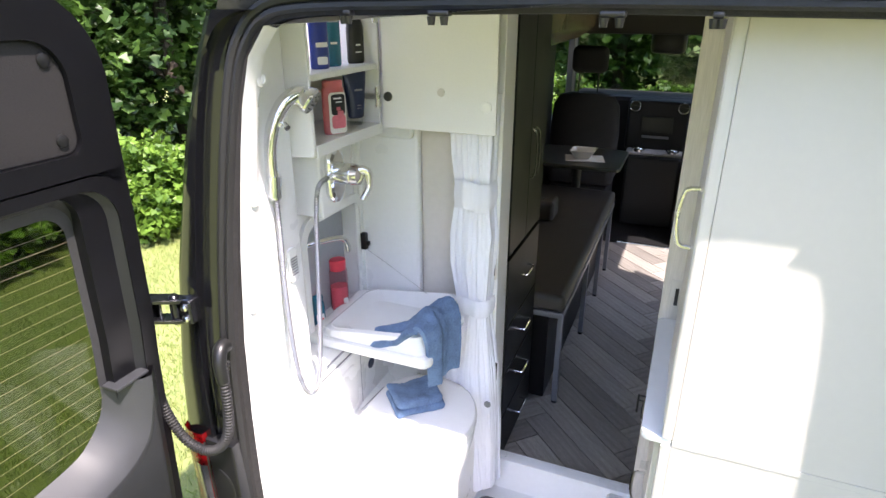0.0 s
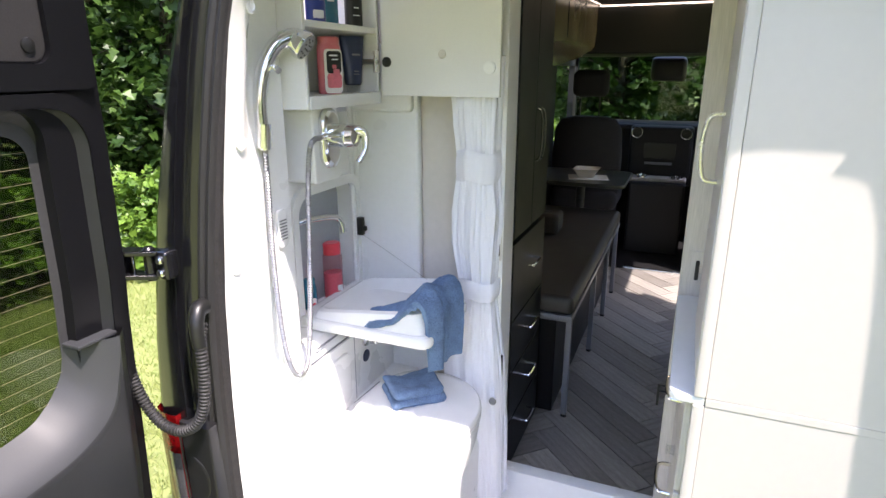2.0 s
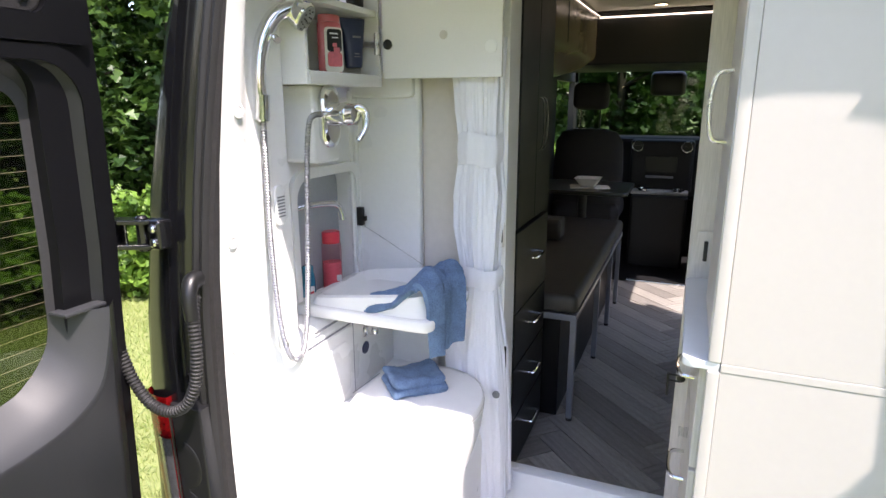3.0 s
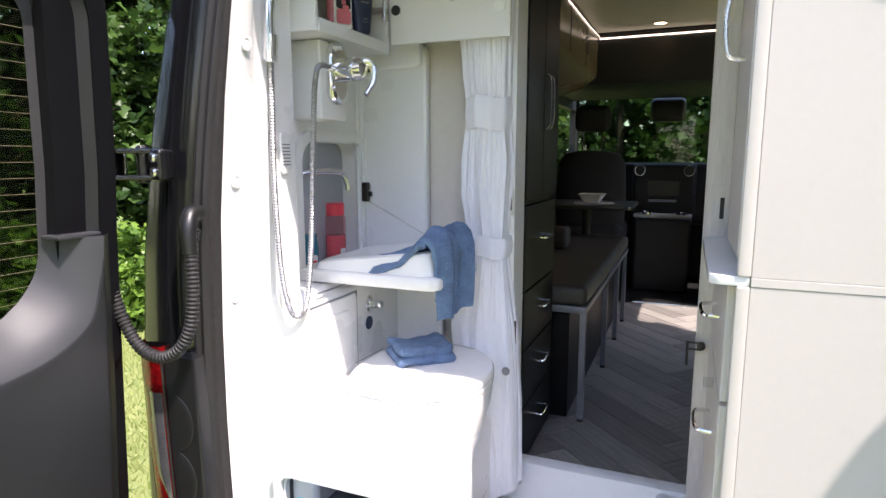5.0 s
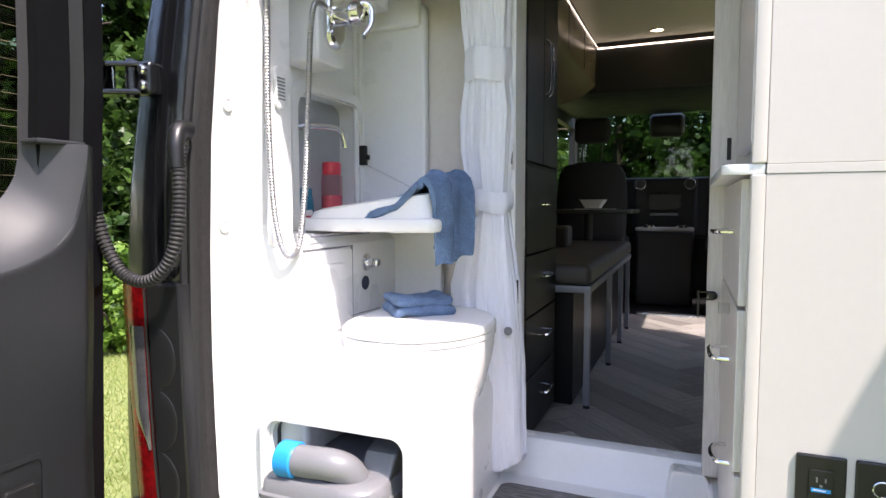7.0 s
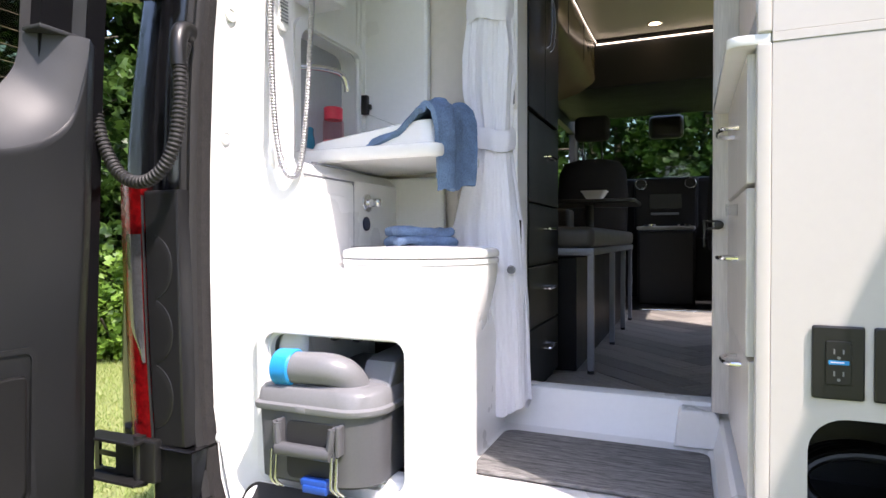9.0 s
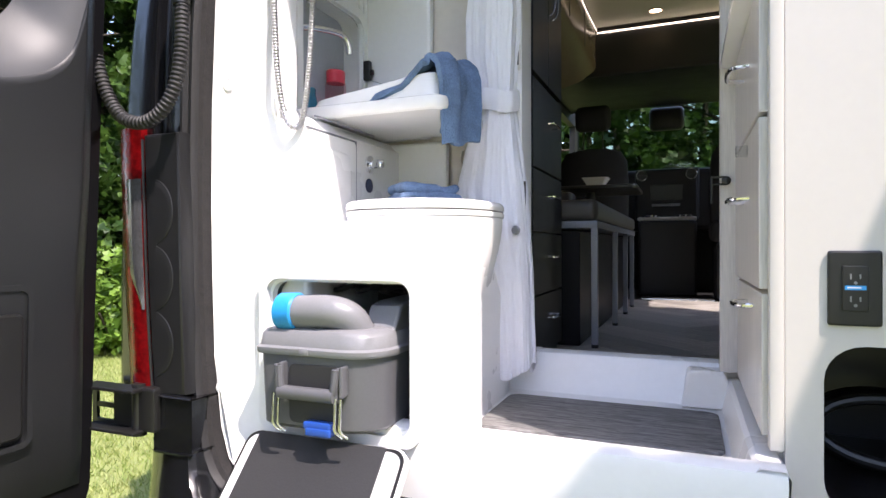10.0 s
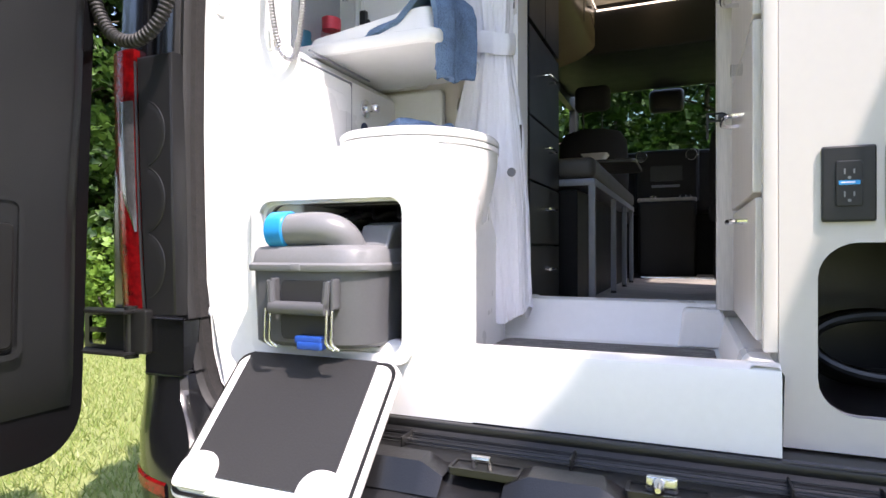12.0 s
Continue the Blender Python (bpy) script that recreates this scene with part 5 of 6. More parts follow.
latch(0.006, 1.704, 1.233, 1)
latch(-0.512, 1.692, 1.24, -1)
slot = thing("door_slot", (0.045, 1.70, 1.6), "dark slot plate in the pale board", "slot plate")
part("plate", plate(round_rect(0.024, 0.062, 1.565, 1.655, 0.003), 1.7045, 1.70, "y", edge=0.001), M_BOARD, slot)
part("slot", plate(round_rect(0.04, 0.05, 1.575, 1.63, 0.002), 1.7005, 1.698, "y"), M_BLACK, slot)
swt = thing("wall_switch", (-0.512, 1.688, 1.6), "dark switch on the doorway trim", "switch")
part("plate", plate(round_rect(-0.521, -0.503, 1.565, 1.64, 0.003), 1.69, 1.686, "y", edge=0.001), M_PANEL, swt)
part("key", plate(round_rect(-0.517, -0.508, 1.58, 1.62, 0.002), 1.687, 1.684, "y"), M_BLACK, swt)
# lower drawer pull on the pale board and knob
part("knob", lathe([(0.012, 0), (0.010, 0.012), (0.012, 0.02)], (0.036, 1.36, 1.255), 16, m=pose(0, 0, 0, 0, -90)), M_ACRYLIC, unit, "small clear knob")
low = part("lower_door", box(0.040, 0.060, 1.165, 1.66, 0.76, 0.992, 0.002), M_BOARD, unit)
part("lower_door_handle", tube(spline([(0.040, 1.30, 0.96), (0.02, 1.305, 0.96), (0.01, 1.33, 0.96), (0.01, 1.37, 0.96), (0.02, 1.395, 0.96), (0.040, 1.40, 0.96)], 4), 0.0045, 8), M_CHROME, low)

# outlet faces
for zc in (0.990, 1.024):
    for dx, hh in ((-0.006, 0.0042), (0.006, 0.0035)):
        part("socket_slot", plate(round_rect(0.161 + dx - 0.0011, 0.161 + dx + 0.0011, zc - hh, zc + hh, 0.0004), 1.1256, 1.1249, "y"), M_TANKLID, outlet)
    part("ground_slot", lathe([(0.0024, 0), (0.0024, 0.0008)], (0.161, 1.1256, zc - 0.0095), 10, m=pose(0, 0, 0, 90)), M_TANKLID, outlet)
part("sticker", plate(round_rect(0.1475, 0.1745, 1.004, 1.0105, 0.001), 1.1256, 1.1247, "y"), M_BLUECAP, outlet, "blue and white sticker")
part("sticker_text", plate(round_rect(0.150, 0.168, 1.0065, 1.0085, 0.0004), 1.1247, 1.1243, "y"), M_LETTER, outlet)
out2 = thing("round_socket", (0.245, 1.13, 1.0), "black plate with a round socket beside the outlet", "socket")
part("plate", plate(round_rect(0.2075, 0.2775, 0.949, 1.063, 0.004), 1.135, 1.128, "y", edge=0.003), M_OUTLET, out2)
part("ring", tube(circle_pts((0.2425, 1.1265, 1.022), 0.0125, 0, 360, 25), 0.0016, 8), M_CHROME, out2, "chrome socket ring")
part("socket_cap", lathe([(0.0115, 0), (0.011, 0.002), (0.004, 0.003)], (0.2425, 1.1285, 1.022), 20, m=pose(0, 0, 0, 90)), M_OUTLET, out2)
# coiled cable in the open locker
COIL = []
for k in range(140):
    a = 2 * math.pi * k / 28
    COIL.append((0.27 + (0.115 + 0.004 * math.sin(a * 0.7)) * math.cos(a), 1.36 + 0.035 * math.sin(a) + 0.02 * (k / 28), 0.735 + (0.05 + 0.003 * (k / 28)) * math.sin(a) - 0.004 * (k / 28)))
solo("power_cable", tube(COIL, 0.011, 10), M_BLACK, "coiled black power cable in the open locker", "cable")
for k in range(4):
    solo("hanger_cable", tube(spline([(-0.83 + 0.06 * k, 1.25, 1.0), (-0.80 + 0.06 * k, 1.2, 0.975), (-0.75 + 0.05 * k, 1.22, 0.985), (-0.70 + 0.04 * k, 1.28, 0.965)], 5), 0.006, 8), M_RUBBER, "dark cable in the cassette compartment", "cable", "compartment cables")

# toiletries
def flip_bottle(x, y, z, r, h, mat, capmat, label, cap_h=0.035, cap_low=False, flat=0.6, taper=0.9):
    b = thing("toiletry_bottle", (x, y, z), label, "bottle", "toiletries")
    z0, z1 = (z + cap_h, z + h) if cap_low else (z, z + h - cap_h)
    if cap_low:
        prof = [(r * 0.66, z0), (r * 0.76, z0 + 0.004), (r * 0.95, z0 + h * 0.45), (r * 1.18, z1 - 0.004)]
        t = grid([[(q * math.cos(a), (flat if i < 3 else 0.06) * q * math.sin(a), zz_) for a in np.linspace(0, 2 * math.pi, 20, endpoint=False)] for i, (q, zz_) in enumerate(prof)], True, None, True)
        bm = join(bmesh.new(), t, Matrix.Translation((x, y, 0)) @ pose(0, 0, 0, 0, 0, 60))
        part("tube", bm, mat, b)
        part("cap", lathe([(r * 0.55, z), (r * 0.6, z + cap_h)], (x, y, 0), 18), capmat, b)
    else:
        prof = [(r * 0.9, z0), (r, z0 + 0.006), (r, z1 - 0.02), (r * taper, z1 - 0.004), (r * taper * 0.9, z1)]
        m = Matrix.Translation((x, y, 0)) @ pose(0, 0, 0, 0, 0, 60)
        part("bottle", lathe(prof, (0, 0, 0), 22, 1, flat, m=m), mat, b)
        part("cap", lathe([(r * taper * 0.9, z1), (r * taper * 0.92, z1 + cap_h - 0.003), (r * taper * 0.8, z1 + cap_h)], (0, 0, 0), 22, 1, max(flat, 0.6), m=m), capmat, b)
    return b, Matrix.Translation((x, y, 0)) @ pose(0, 0, 0, 0, 0, 60)


def print_bars(b, m, r, flat, bars, mat):
    """Print on a bottle's front as plain bars."""
    for u, z, w, h in bars:
        d = r * flat * math.sqrt(max(0.05, 1 - (u / r) ** 2)) + 0.0006
        t = plate(round_rect(u - w / 2, u + w / 2, z - h / 2, z + h / 2, min(w, h) * 0.2), -d, -d - 0.0006, "y")
        t.transform(m)
        part("print", t, mat, b)


b, m = flip_bottle(-0.93, 1.575, 2.062, 0.034, 0.158, M_NAVY, M_ACRYLIC, "navy cosmetic tube standing on its clear cap", 0.02, True)
print_bars(b, m, 0.034, 0.62, ((0, 2.165, 0.026, 0.005), (0, 2.12, 0.014, 0.003), (0, 2.112, 0.018, 0.002)), M_TANKLID)
b, m = flip_bottle(-0.935, 1.41, 2.238, 0.027, 0.16, M_ROYAL, M_ROYAL, "royal blue toothpaste pack on the upper shelf", 0.02)
print_bars(b, m, 0.027, 0.6, ((0, 2.26, 0.03, 0.02), (0, 2.30, 0.034, 0.012)), M_LETTER)
b, m = flip_bottle(-0.945, 1.485, 2.238, 0.029, 0.17, M_TEAL, M_NAVY, "blue wash bottle standing on its cap", 0.03)
print_bars(b, m, 0.029, 0.6, ((0, 2.36, 0.03, 0.012), (0, 2.30, 0.02, 0.006)), M_LETTER)
b, m = flip_bottle(-0.93, 1.592, 2.238, 0.027, 0.165, M_BLACK, M_BLACK, "black spray bottle on the upper shelf", 0.05)
print_bars(b, m, 0.027, 0.6, ((0, 2.29, 0.016, 0.004), (0, 2.27, 0.02, 0.003)), M_LETTER)
b, m = flip_bottle(-0.915, 1.43, 2.062, 0.034, 0.145, M_PINKRED, M_PINKRED, "pink-red shampoo bottle with a dark floral label", 0.018, False, 0.42, 0.98)
print_bars(b, m, 0.034, 0.42, ((0.004, 2.12, 0.052, 0.112),), M_PAPER)
print_bars(b, m, 0.0344, 0.45, ((0.006, 2.143, 0.042, 0.056),), M_BLACK)
print_bars(b, m, 0.0344, 0.45, ((0.006, 2.096, 0.042, 0.036),), M_PINK)
print_bars(b, m, 0.0348, 0.48, ((0.012, 2.118, 0.018, 0.016), (-0.004, 2.108, 0.014, 0.014), (0.006, 2.132, 0.012, 0.010)), M_PINK)
print_bars(b, m, 0.0348, 0.48, ((0.004, 2.16, 0.024, 0.004), (0.008, 2.150, 0.018, 0.003)), M_LETTER)
b, m = flip_bottle(-0.962, 1.485, 1.442, 0.03, 0.175, M_PINKCLEAR, M_RED, "clear bottle of pink wash with a red lid", 0.035, False, 0.85, 0.98)
part("wash", lathe([(0.0265, 1.446), (0.0285, 1.45), (0.0285, 1.525), (0.027, 1.5255)], (0, 0, 0), 22, 1, 0.85, m=m), M_PINK, b, "pink liquid filling the lower half")
print_bars(b, m, 0.032, 0.85, ((0.008, 1.48, 0.016, 0.018), (0.014, 1.47, 0.008, 0.01)), M_LETTER)
b, m = flip_bottle(-0.965, 1.365, 1.442, 0.022, 0.10, M_TEAL, M_TEAL, "small teal tube beside the basin", 0.02, False, 0.6)
print_bars(b, m, 0.022, 0.6, ((0, 1.475, 0.026, 0.02),), M_LETTER)
print_bars(b, m, 0.0224, 0.63, ((0, 1.468, 0.02, 0.006),), M_RED)

# niche and contents scaled into the wall from the camera to fit its view
EYE_SCALE = Matrix.Translation((0, 0.3, 1.9)) @ Matrix.Scale(1.08, 4) @ Matrix.Translation((0, -0.3, -1.9))
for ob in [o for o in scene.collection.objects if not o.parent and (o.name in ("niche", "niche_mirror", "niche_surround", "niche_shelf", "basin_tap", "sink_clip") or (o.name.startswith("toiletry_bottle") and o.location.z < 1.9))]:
    ob.matrix_basis = EYE_SCALE @ ob.matrix_basis

# fixings on the wall cabinet door
bm = lathe([(0.012, 0), (0.011, 0.002), (0.003, 0.003)], (-0.665, 1.606, 2.165), 16, m=pose(0, 0, 0, 90))
part("badge", bm, M_PANEL, cdoor)
# striker and hooks under the header
for x, w in ((-0.42, 0.02), (-0.13, 0.02), (-0.6, 0.008), (0.02, 0.008)):
    bm = box(x - w, x + w, 1.0, 1.02, 2.38, 2.39, 0.003)
    lathe([(0.006, 2.366), (0.008, 2.38)], (x - w * 0.6, 1.0, 0), 10, bm=bm)
    lathe([(0.006, 2.366), (0.008, 2.38)], (x + w * 0.6, 1.0, 0), 10, bm=bm)
    part("header_latch", bm, M_BLACK, van, "black door latch under the header")

# ---- things in the aisle ----
bowl = thing("snack_bowl", (-0.61, 3.95, 1.447), "small square cream bowl on a paper napkin", "bowl")
rows = [[(x - 0.61, y + 3.95, z) for x, y in round_rect(-w, w, -w, w, w * 0.25)] for w, z in ((0.045, 1.452), (0.075, 1.50), (0.082, 1.507), (0.076, 1.506), (0.045, 1.46))]
part("bowl", grid(rows, True, None, True), M_PAPER, bowl)
bm = plate(round_rect(-0.125, 0.125, -0.09, 0.09, 0.003), 0, 0.003, "z")
bm.transform(Matrix.Translation((-0.60, 3.95, 1.446)) @ pose(0, 0, 0, 0, 0, 12))
solo("paper_napkin", bm, M_PAPER, "white paper napkin lying on the table", "napkin")
cube = thing("tissue_box", (-0.72, 3.25, 1.246), "dark grey tissue box cover on the bench", "box")
part("cover", box(-0.81, -0.63, 3.18, 3.34, 1.246, 1.36, 0.02, 3), M_VINYL, cube)
part("slot", lathe([(0.04, 1.358), (0.04, 1.362)], (-0.72, 3.26, 0), 20, 1, 0.6), M_BLACK, cube)
# curved light strip on the locker, locker door joints
solo("locker_light", tube(spline([(-0.637, 3.0, 2.505), (-0.636, 3.4, 2.508), (-0.636, 3.8, 2.513), (-0.63, 4.155, 2.519)], 6), 0.002, 8), M_LED, "thin warm light line along the overhead locker", "light strip")
for y in (2.7, 3.2, 3.7):
    part("door_joint", box(-0.641, -0.637, y - 0.002, y + 0.002, 2.28, 2.5), M_CAB, over)
for y in (3.58, 2.75):
    sp = thing("locker_spot", (-0.83, y, 2.16), "round warm spot under the overhead locker, lit", "light", "ceiling spots")
    part("rim", lathe([(0.036, 0.0), (0.037, -0.012), (0.032, -0.014)], (-0.83, y, 2.172), 24), M_CHROME, sp)
    part("lens", lathe([(0.031, -0.013), (0.03, -0.018), (0.008, -0.02)], (-0.83, y, 2.172), 20), M_LIGHT, sp)

# ---- cab details ----
dash = thing("dash_console", (-0.22, 5.15, 1.2), "black centre console with round vents and cup holders", "dashboard")
part("console_body", box(-0.46, 0.02, 5.08, 5.25, 1.28, 1.69, 0.025), M_CAB, dash)
for x in (-0.405, -0.037):
    v = part("vent", lathe([(0.045, 0), (0.045, 0.012), (0.037, 0.014), (0.036, 0.004)], (x, 5.08, 1.64), 24, m=pose(0, 0, 0, 90)), M_BLACK, dash)
    part("ring", tube(circle_pts((x, 5.064, 1.64), 0.041, 0, 360, 28), 0.003, 8), M_STEEL, v)
    part("vane", box(x - 0.034, x + 0.034, 5.07, 5.076, 1.637, 1.643), M_BLACK, v)
part("screen", plate(round_rect(-0.34, -0.10, 1.44, 1.56, 0.01), 5.08, 5.072, "y", edge=0.002), M_BLACK, dash)
part("switch_row", box(-0.33, -0.12, 5.065, 5.08, 1.39, 1.41, 0.004), M_LEGS, dash)
part("tray", box(-0.43, 0.0, 4.95, 5.1, 1.27, 1.30, 0.01), M_BOARD, dash, "pale tray of the console")
for x in (-0.336, -0.078):
    part("cup_holder", lathe([(0.05, 1.30), (0.052, 1.315), (0.045, 1.318), (0.042, 1.30)], (x, 4.99, 0), 24), M_CHROME, dash)
part("pedestal", box(-0.42, -0.0, 4.9, 5.3, 0.69, 1.27, 0.02), M_CAB, dash)
mir = thing("camera_module", (-0.22, 5.3, 2.2), "black mirror and camera module at the windscreen", "mirror")
part("housing", box(-0.36, -0.09, 5.25, 5.36, 2.03, 2.22, 0.04, 3), M_BLACK, mir)
solo("cab_threshold", box(-0.37, 0.1, 4.42, 4.46, 0.69, 0.715, 0.006), M_STEEL, "steel edge strip at the cab step", "threshold")
solo("windscreen", plate([(-1.0, 1.6), (0.65, 1.6), (0.65, 2.3), (-1.0, 2.3)], 5.58, 5.585, "y"), M_CLEAR, "clear windscreen glass", "windscreen", kind="structure")
wheel = thing("steering_wheel", (-0.72, 5.0, 1.4), "black steering wheel in front of the driver's seat", "steering wheel")
part("rim", tube([(-0.72 + 0.19 * math.cos(a), 5.05 + 0.08 * math.sin(a), 1.52 + 0.17 * math.sin(a)) for a in np.linspace(0, 2 * math.pi, 33)], 0.015, 10), M_BLACK, wheel)
part("hub", lathe([(0.06, 0), (0.05, 0.04)], (-0.72, 5.06, 1.52), 18, m=pose(0, 0, 0, 65)), M_BLACK, wheel)


# ---- woods, shrubs, grass ----
def leaves(name, centres, radius, per, size, mat, parent=None, seed=0, flatten=0.7, lobed=True):
    """Clumps of separate leaves about the centres, as one mesh."""
    rng = np.random.default_rng(seed)
    c = np.repeat(np.asarray(centres), per, axis=0)
    n = len(c)
    d = rng.normal(size=(n, 3))
    d /= np.linalg.norm(d, axis=1, keepdims=True)
    p = c + d * (radius * rng.random((n, 1)) ** 0.6) * np.array([1, 1, flatten])
    p[:, 2] = np.maximum(p[:, 2], 0.03)
    nrm = rng.normal(size=(n, 3)) * 0.55 + np.array([0, 0, 0.75])
    nrm /= np.linalg.norm(nrm, axis=1, keepdims=True)
    t = np.cross(nrm, rng.normal(size=(n, 3)))
    t /= np.linalg.norm(t, axis=1, keepdims=True)
    b = np.cross(nrm, t)
    s = size * (0.6 + 0.8 * rng.random((n, 1)))
    if lobed:
        shape = [(0.0, -0.5, 0.0), (0.45, -0.3, 0.06), (0.2, 0.0, 0.0), (0.5, 0.3, 0.08), (0.0, 0.6, -0.1), (-0.5, 0.3, 0.08), (-0.2, 0.0, 0.0), (-0.45, -0.3, 0.06)]
    else:
        shape = [(0.0, -0.5, 0.0), (0.3, 0.0, 0.08), (0.0, 0.55, -0.08), (-0.3, 0.0, 0.08)]
    k = len(shape)
    v = np.stack([p + s * (t * a + b * q + nrm * w) for a, q, w in shape], axis=1).reshape(-1, 3)
    me = bpy.data.meshes.new(name)
    me.from_pydata(v.tolist(), [], [list(range(i * k, i * k + k)) for i in range(n)])
    me.materials.append(mat)
    ob = new(name, me)
    if parent:
        ob.parent = parent
        ob.matrix_parent_inverse = world_of(parent).inverted()
    return ob


def tree(x, y, h, r, seed, label="leafy maple at the edge of the woods", clumps=150, per=46, size=0.11):
    rng = random.Random(seed)
    tr = thing("tree", (x, y, 0), label, "tree", "woodland trees")
    top = Vector((x + rng.uniform(-0.3, 0.3), y + rng.uniform(-0.3, 0.3), h * 0.85))
    trunk = spline([(x, y, -0.1), (x + rng.uniform(-0.15, 0.15), y + rng.uniform(-0.15, 0.15), h * 0.4), top], 6)
    bm = tube(trunk, lambda t: 0.14 * (1 - 0.8 * t) + 0.05 * max(0, 0.1 - t) * 10, 10)
    for k in range(9):
        a, z = rng.uniform(0, 6.28), h * rng.uniform(0.2, 0.75)
        base = trunk[min(len(trunk) - 1, int(z / (h * 0.85) * (len(trunk) - 1)))]
        tip = base + Vector((math.cos(a) * r * 0.8, math.sin(a) * r * 0.8, rng.uniform(0.2, 0.9)))
        tube(spline([base, (base + tip) / 2 + Vector((0, 0, 0.15)), tip], 4), lambda t: 0.045 * (1 - 0.8 * t), 6, bm)
    part("trunk", bm, M_BARK, tr)
    cs = []
    while len(cs) < clumps:
        a, q, z = rng.uniform(0, 6.28), math.sqrt(rng.random()), rng.random()
        w = r * (0.55 + 0.6 * math.sin(math.pi * min(1, z * 0.9 + 0.12))) * (0.8 + 0.4 * noise.noise(Vector((math.cos(a) * 2 + seed, math.sin(a) * 2, z * 4))))
        cs.append((x + math.cos(a) * q * w, y + math.sin(a) * q * w, 0.35 + z * (h - 0.4)))
    leaves("crown", cs, 0.42, per, size, M_LEAF, tr, seed)
    return tr


def around(deg, d):
    a = radians(deg)
    return -math.sin(a) * d, math.cos(a) * d


k = 0
for deg, d, h, r in ((36, 9.5, 6.5, 1.9), (45, 8.9, 6.0, 1.7), (52, 9.6, 7.0, 1.9), (59, 8.8, 6.2, 1.8), (67, 9.4, 6.8, 1.9), (77, 9.2, 6.0, 1.9), (41, 12.0, 7.5, 2.2), (49, 12.2, 8.0, 2.3), (57, 12.0, 7.6, 2.3), (65, 12.4, 8.0, 2.3)):
    x, y = around(deg, d)
    k += 1
    tree(x, y, h, r, k, per=46 if d < 11 else 30, size=0.12 if d < 11 else 0.2)
for x, y, h, r in ((-3.6, 13.0, 6.0, 1.9), (-1.4, 12.4, 5.6, 1.8), (0.8, 13.2, 6.2, 2.0), (-2.4, 15.5, 7.5, 2.4), (0.2, 15.8, 7.5, 2.4)):
    k += 1
    tree(x, y, h, r, k, "leafy tree seen through the windscreen", per=34, size=0.15)


# unseen tree added behind the van to cast shade on its pan and step
shade_tree = thing("tree", (5.4, -3.2, 0), "unseen tree added behind the van to shade its pan and step", "tree", "woodland trees")
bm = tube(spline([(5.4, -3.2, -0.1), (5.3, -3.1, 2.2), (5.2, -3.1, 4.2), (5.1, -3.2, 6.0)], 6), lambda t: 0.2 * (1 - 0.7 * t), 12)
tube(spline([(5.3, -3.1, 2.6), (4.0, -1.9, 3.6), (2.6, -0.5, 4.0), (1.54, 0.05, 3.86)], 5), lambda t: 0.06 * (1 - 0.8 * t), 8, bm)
part("trunk", bm, M_BARK, shade_tree)
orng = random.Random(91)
# narrow leaf cluster placed up the sun's path so its shadow meets the pan
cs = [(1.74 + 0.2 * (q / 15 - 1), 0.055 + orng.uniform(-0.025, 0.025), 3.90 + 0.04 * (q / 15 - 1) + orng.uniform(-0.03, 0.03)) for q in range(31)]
leaves("shade_sprig", cs, 0.055, 26, 0.065, M_LEAF, shade_tree, 93)
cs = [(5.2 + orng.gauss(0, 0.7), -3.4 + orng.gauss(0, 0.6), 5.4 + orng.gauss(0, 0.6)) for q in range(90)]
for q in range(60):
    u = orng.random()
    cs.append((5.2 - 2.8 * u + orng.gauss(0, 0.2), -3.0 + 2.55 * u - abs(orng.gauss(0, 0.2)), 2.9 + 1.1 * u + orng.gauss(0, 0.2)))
leaves("crown", cs, 0.3, 60, 0.12, M_LEAF, shade_tree, 92)


def shrub(x, y, r, h, seed):
    rng = random.Random(seed)
    sh = thing("shrub", (x, y, 0), "bright green undergrowth shrub at the lawn's edge", "shrub", "undergrowth")
    bm = bmesh.new()
    for q in range(5):
        a = rng.uniform(0, 6.28)
        tube([(x, y, 0), (x + math.cos(a) * r * 0.3, y + math.sin(a) * r * 0.3, h * 0.4), (x + math.cos(a) * r * 0.6, y + math.sin(a) * r * 0.6, h * 0.8)], 0.012, 6, bm)
    part("stem", bm, M_BARK, sh)
    cs = [(x + rng.gauss(0, 0.45) * r, y + rng.gauss(0, 0.45) * r, 0.08 + rng.random() ** 0.8 * h) for q in range(46)]
    leaves("foliage", cs, 0.2, 34, 0.085, M_SHRUB, sh, seed)


for i in range(15):
    deg = 34 + 48 * i / 14
    x, y = around(deg, 7.0 + 0.5 * math.sin(i * 2.3) + (0.5 if i % 2 else 0))
    shrub(x, y, 0.65, 0.55 + 0.45 * ((i * 7) % 5) / 4, 200 + i)
for i in range(6):
    shrub(-3.2 + 1.0 * i, 10.4 + 0.5 * math.sin(i * 1.9), 0.7, 0.8 + 0.3 * (i % 2), 240 + i)

rng = np.random.default_rng(5)
a = rng.uniform(0, 2 * math.pi, 900)
d = rng.uniform(19, 27, 900)
far = np.stack([np.cos(a) * d, np.sin(a) * d + 3, rng.uniform(0.2, 9.0, 900)], axis=1)
tagged(leaves("far_woods", far, 1.6, 40, 0.55, M_LEAF, None, 77, 0.9, False), "dense dark green woods all round the clearing", "woods", kind="stuff")

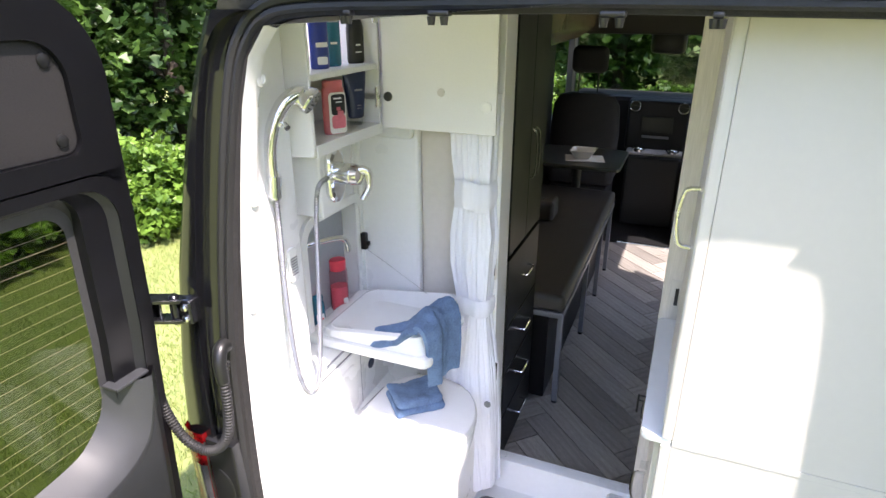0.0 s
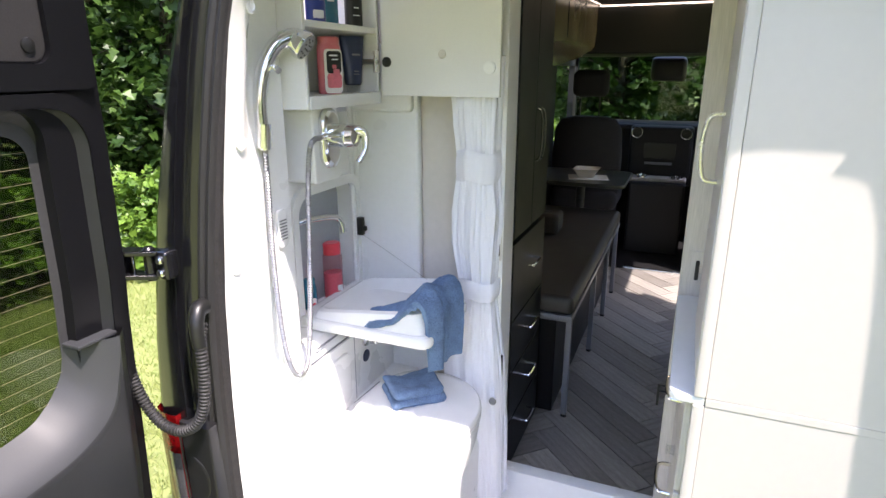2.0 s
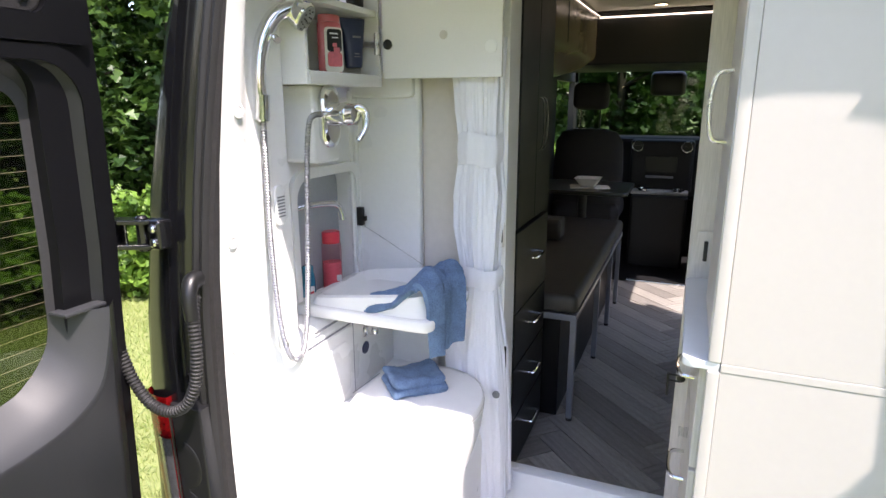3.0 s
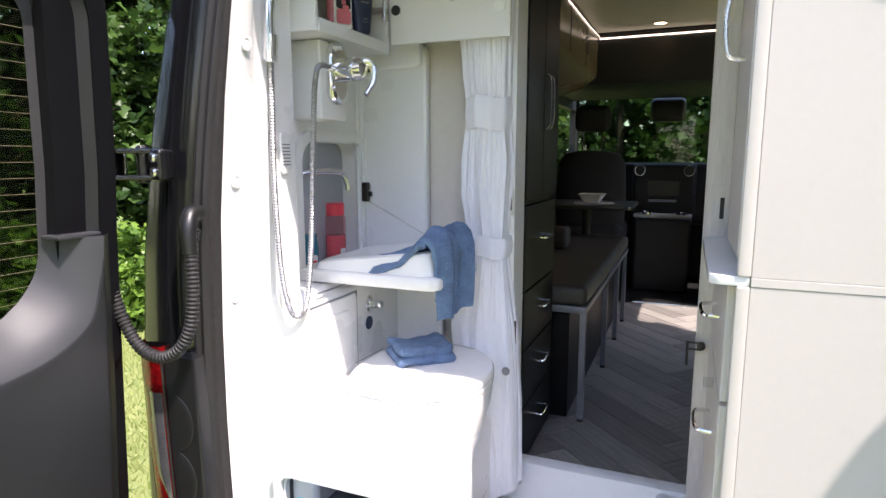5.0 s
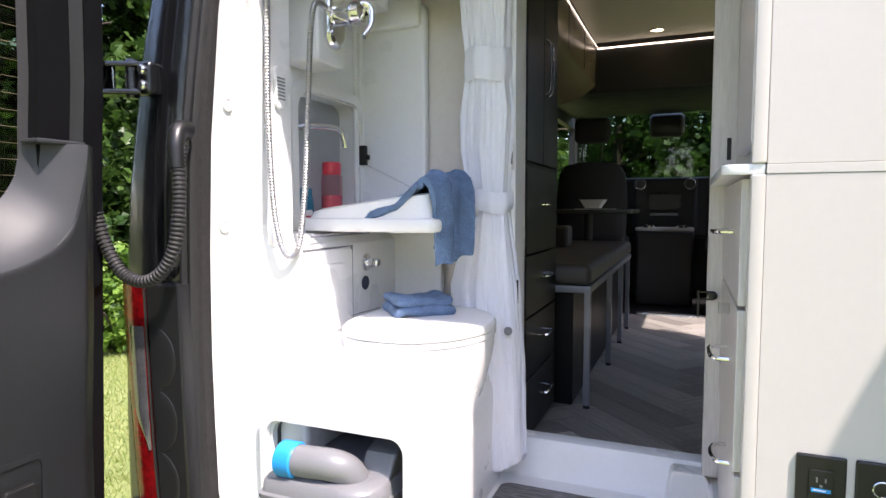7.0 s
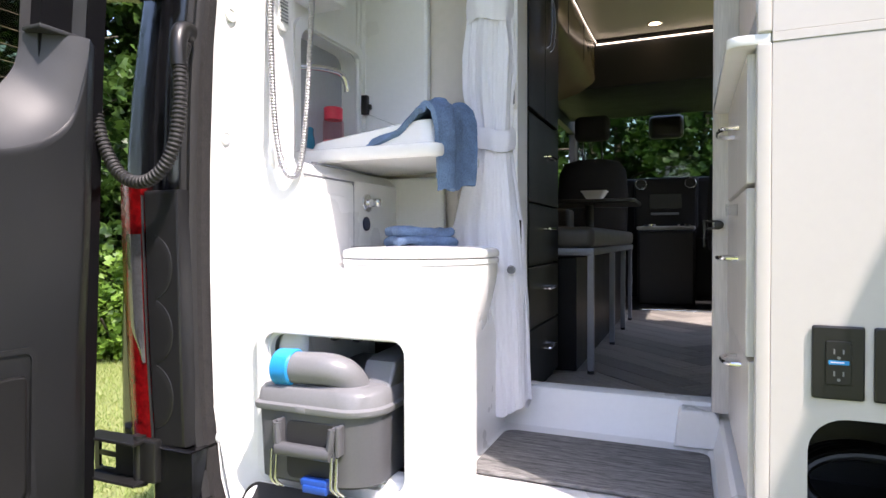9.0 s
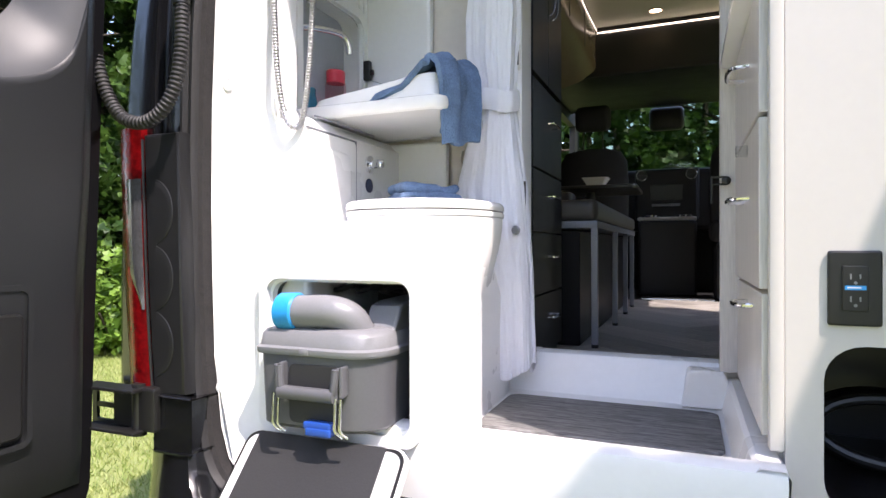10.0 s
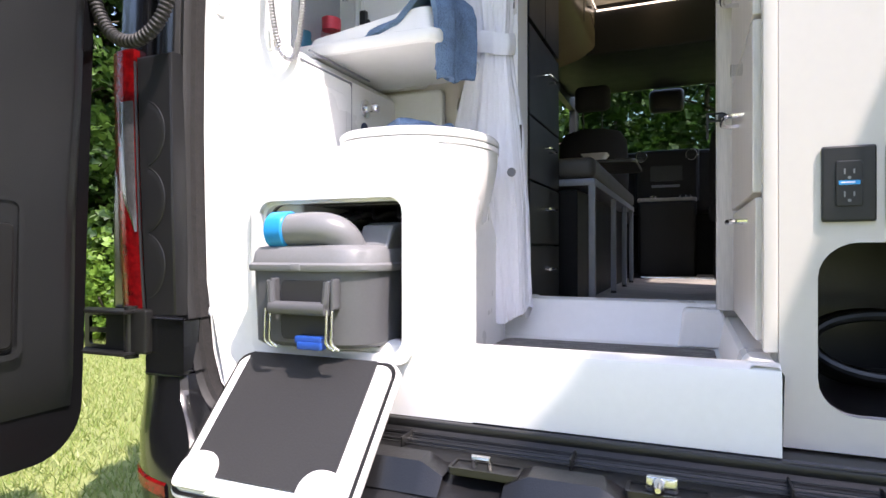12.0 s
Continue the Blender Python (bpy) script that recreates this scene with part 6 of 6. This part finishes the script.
# lawn blades where the camera looks down on it
n = 60000
deg = np.radians(rng.uniform(30, 80, n))
d = 1.9 + 5.6 * rng.random(n) ** 0.8
gx, gy = -np.sin(deg) * d, np.cos(deg) * d
keep = gx < -1.25
gx, gy = gx[keep], gy[keep]
n = len(gx)
ang, hh, ww = rng.uniform(0, 6.28, n), rng.uniform(0.02, 0.06, n), rng.uniform(0.002, 0.005, n)
lx, ly = rng.normal(0, 0.025, n), rng.normal(0, 0.025, n)
z0 = np.zeros(n)
v = np.stack([np.stack([gx - np.cos(ang) * ww, gy - np.sin(ang) * ww, z0], 1), np.stack([gx + np.cos(ang) * ww, gy + np.sin(ang) * ww, z0], 1), np.stack([gx + lx, gy + ly, hh], 1)], 1).reshape(-1, 3)
me = bpy.data.meshes.new("lawn_grass")
me.from_pydata(v.tolist(), [], [[3 * i, 3 * i + 1, 3 * i + 2] for i in range(n)])
me.materials.append(M_GRASS)
tagged(new("lawn_grass", me), "short sunlit grass blades with yellowed patches", "grass", kind="stuff")

# ---- herringbone floor planks ----
def clip_poly(poly, axis, lim, keep_above):
    out = []
    for p, q in zip(poly, poly[1:] + poly[:1]):
        a, b = (p[axis] - lim), (q[axis] - lim)
        if not keep_above:
            a, b = -a, -b
        if a >= 0:
            out.append(p)
        if (a >= 0) != (b >= 0):
            t = a / (a - b)
            out.append((p[0] + (q[0] - p[0]) * t, p[1] + (q[1] - p[1]) * t))
    return out


PW, PN = 0.112, 5
floor_ob = bpy.data.objects["floor"]
for i in range(-40, 60):
    for j in range(-12, 12):
        for kind in (0, 1):
            u0, v0 = i + PN * j, i - PN * j
            r = (u0, u0 + PN, v0, v0 + 1) if kind == 0 else (u0 + PN, u0 + PN + 1, v0 + 1 - PN, v0 + 1)
            g = 0.02
            cx, cy = (r[0] + r[1]) / 2 * PW, (r[2] + r[3]) / 2 * PW
            wx, wy = 0.0 + (cx - cy) * 0.7071, 1.8 + (cx + cy) * 0.7071
            if not (-0.75 < wx < 0.35 and 1.6 < wy < 4.6):
                continue
            q = [((r[0] + g) * PW, (r[2] + g) * PW), ((r[1] - g) * PW, (r[2] + g) * PW), ((r[1] - g) * PW, (r[3] - g) * PW), ((r[0] + g) * PW, (r[3] - g) * PW)]
            poly = [(0.0 + (a - b) * 0.7071, 1.8 + (a + b) * 0.7071) for a, b in q]
            poly = clip_poly(clip_poly(poly, 1, 1.812, True), 1, 4.42, False)
            if len(poly) < 3:
                continue
            t = radians(45 if kind == 0 else 135)
            bm = plate([((a - wx) * math.cos(t) + (b - wy) * math.sin(t), -(a - wx) * math.sin(t) + (b - wy) * math.cos(t)) for a, b in poly], -0.0059, 0.0, "z", edge=0.0008)
            ob = part("plank", bm, M_PLANK, None, "", False)
            ob.parent = floor_ob
            ob.matrix_basis = Matrix.Translation((wx, wy, FLOOR)) @ Matrix.Rotation(t, 4, "Z")
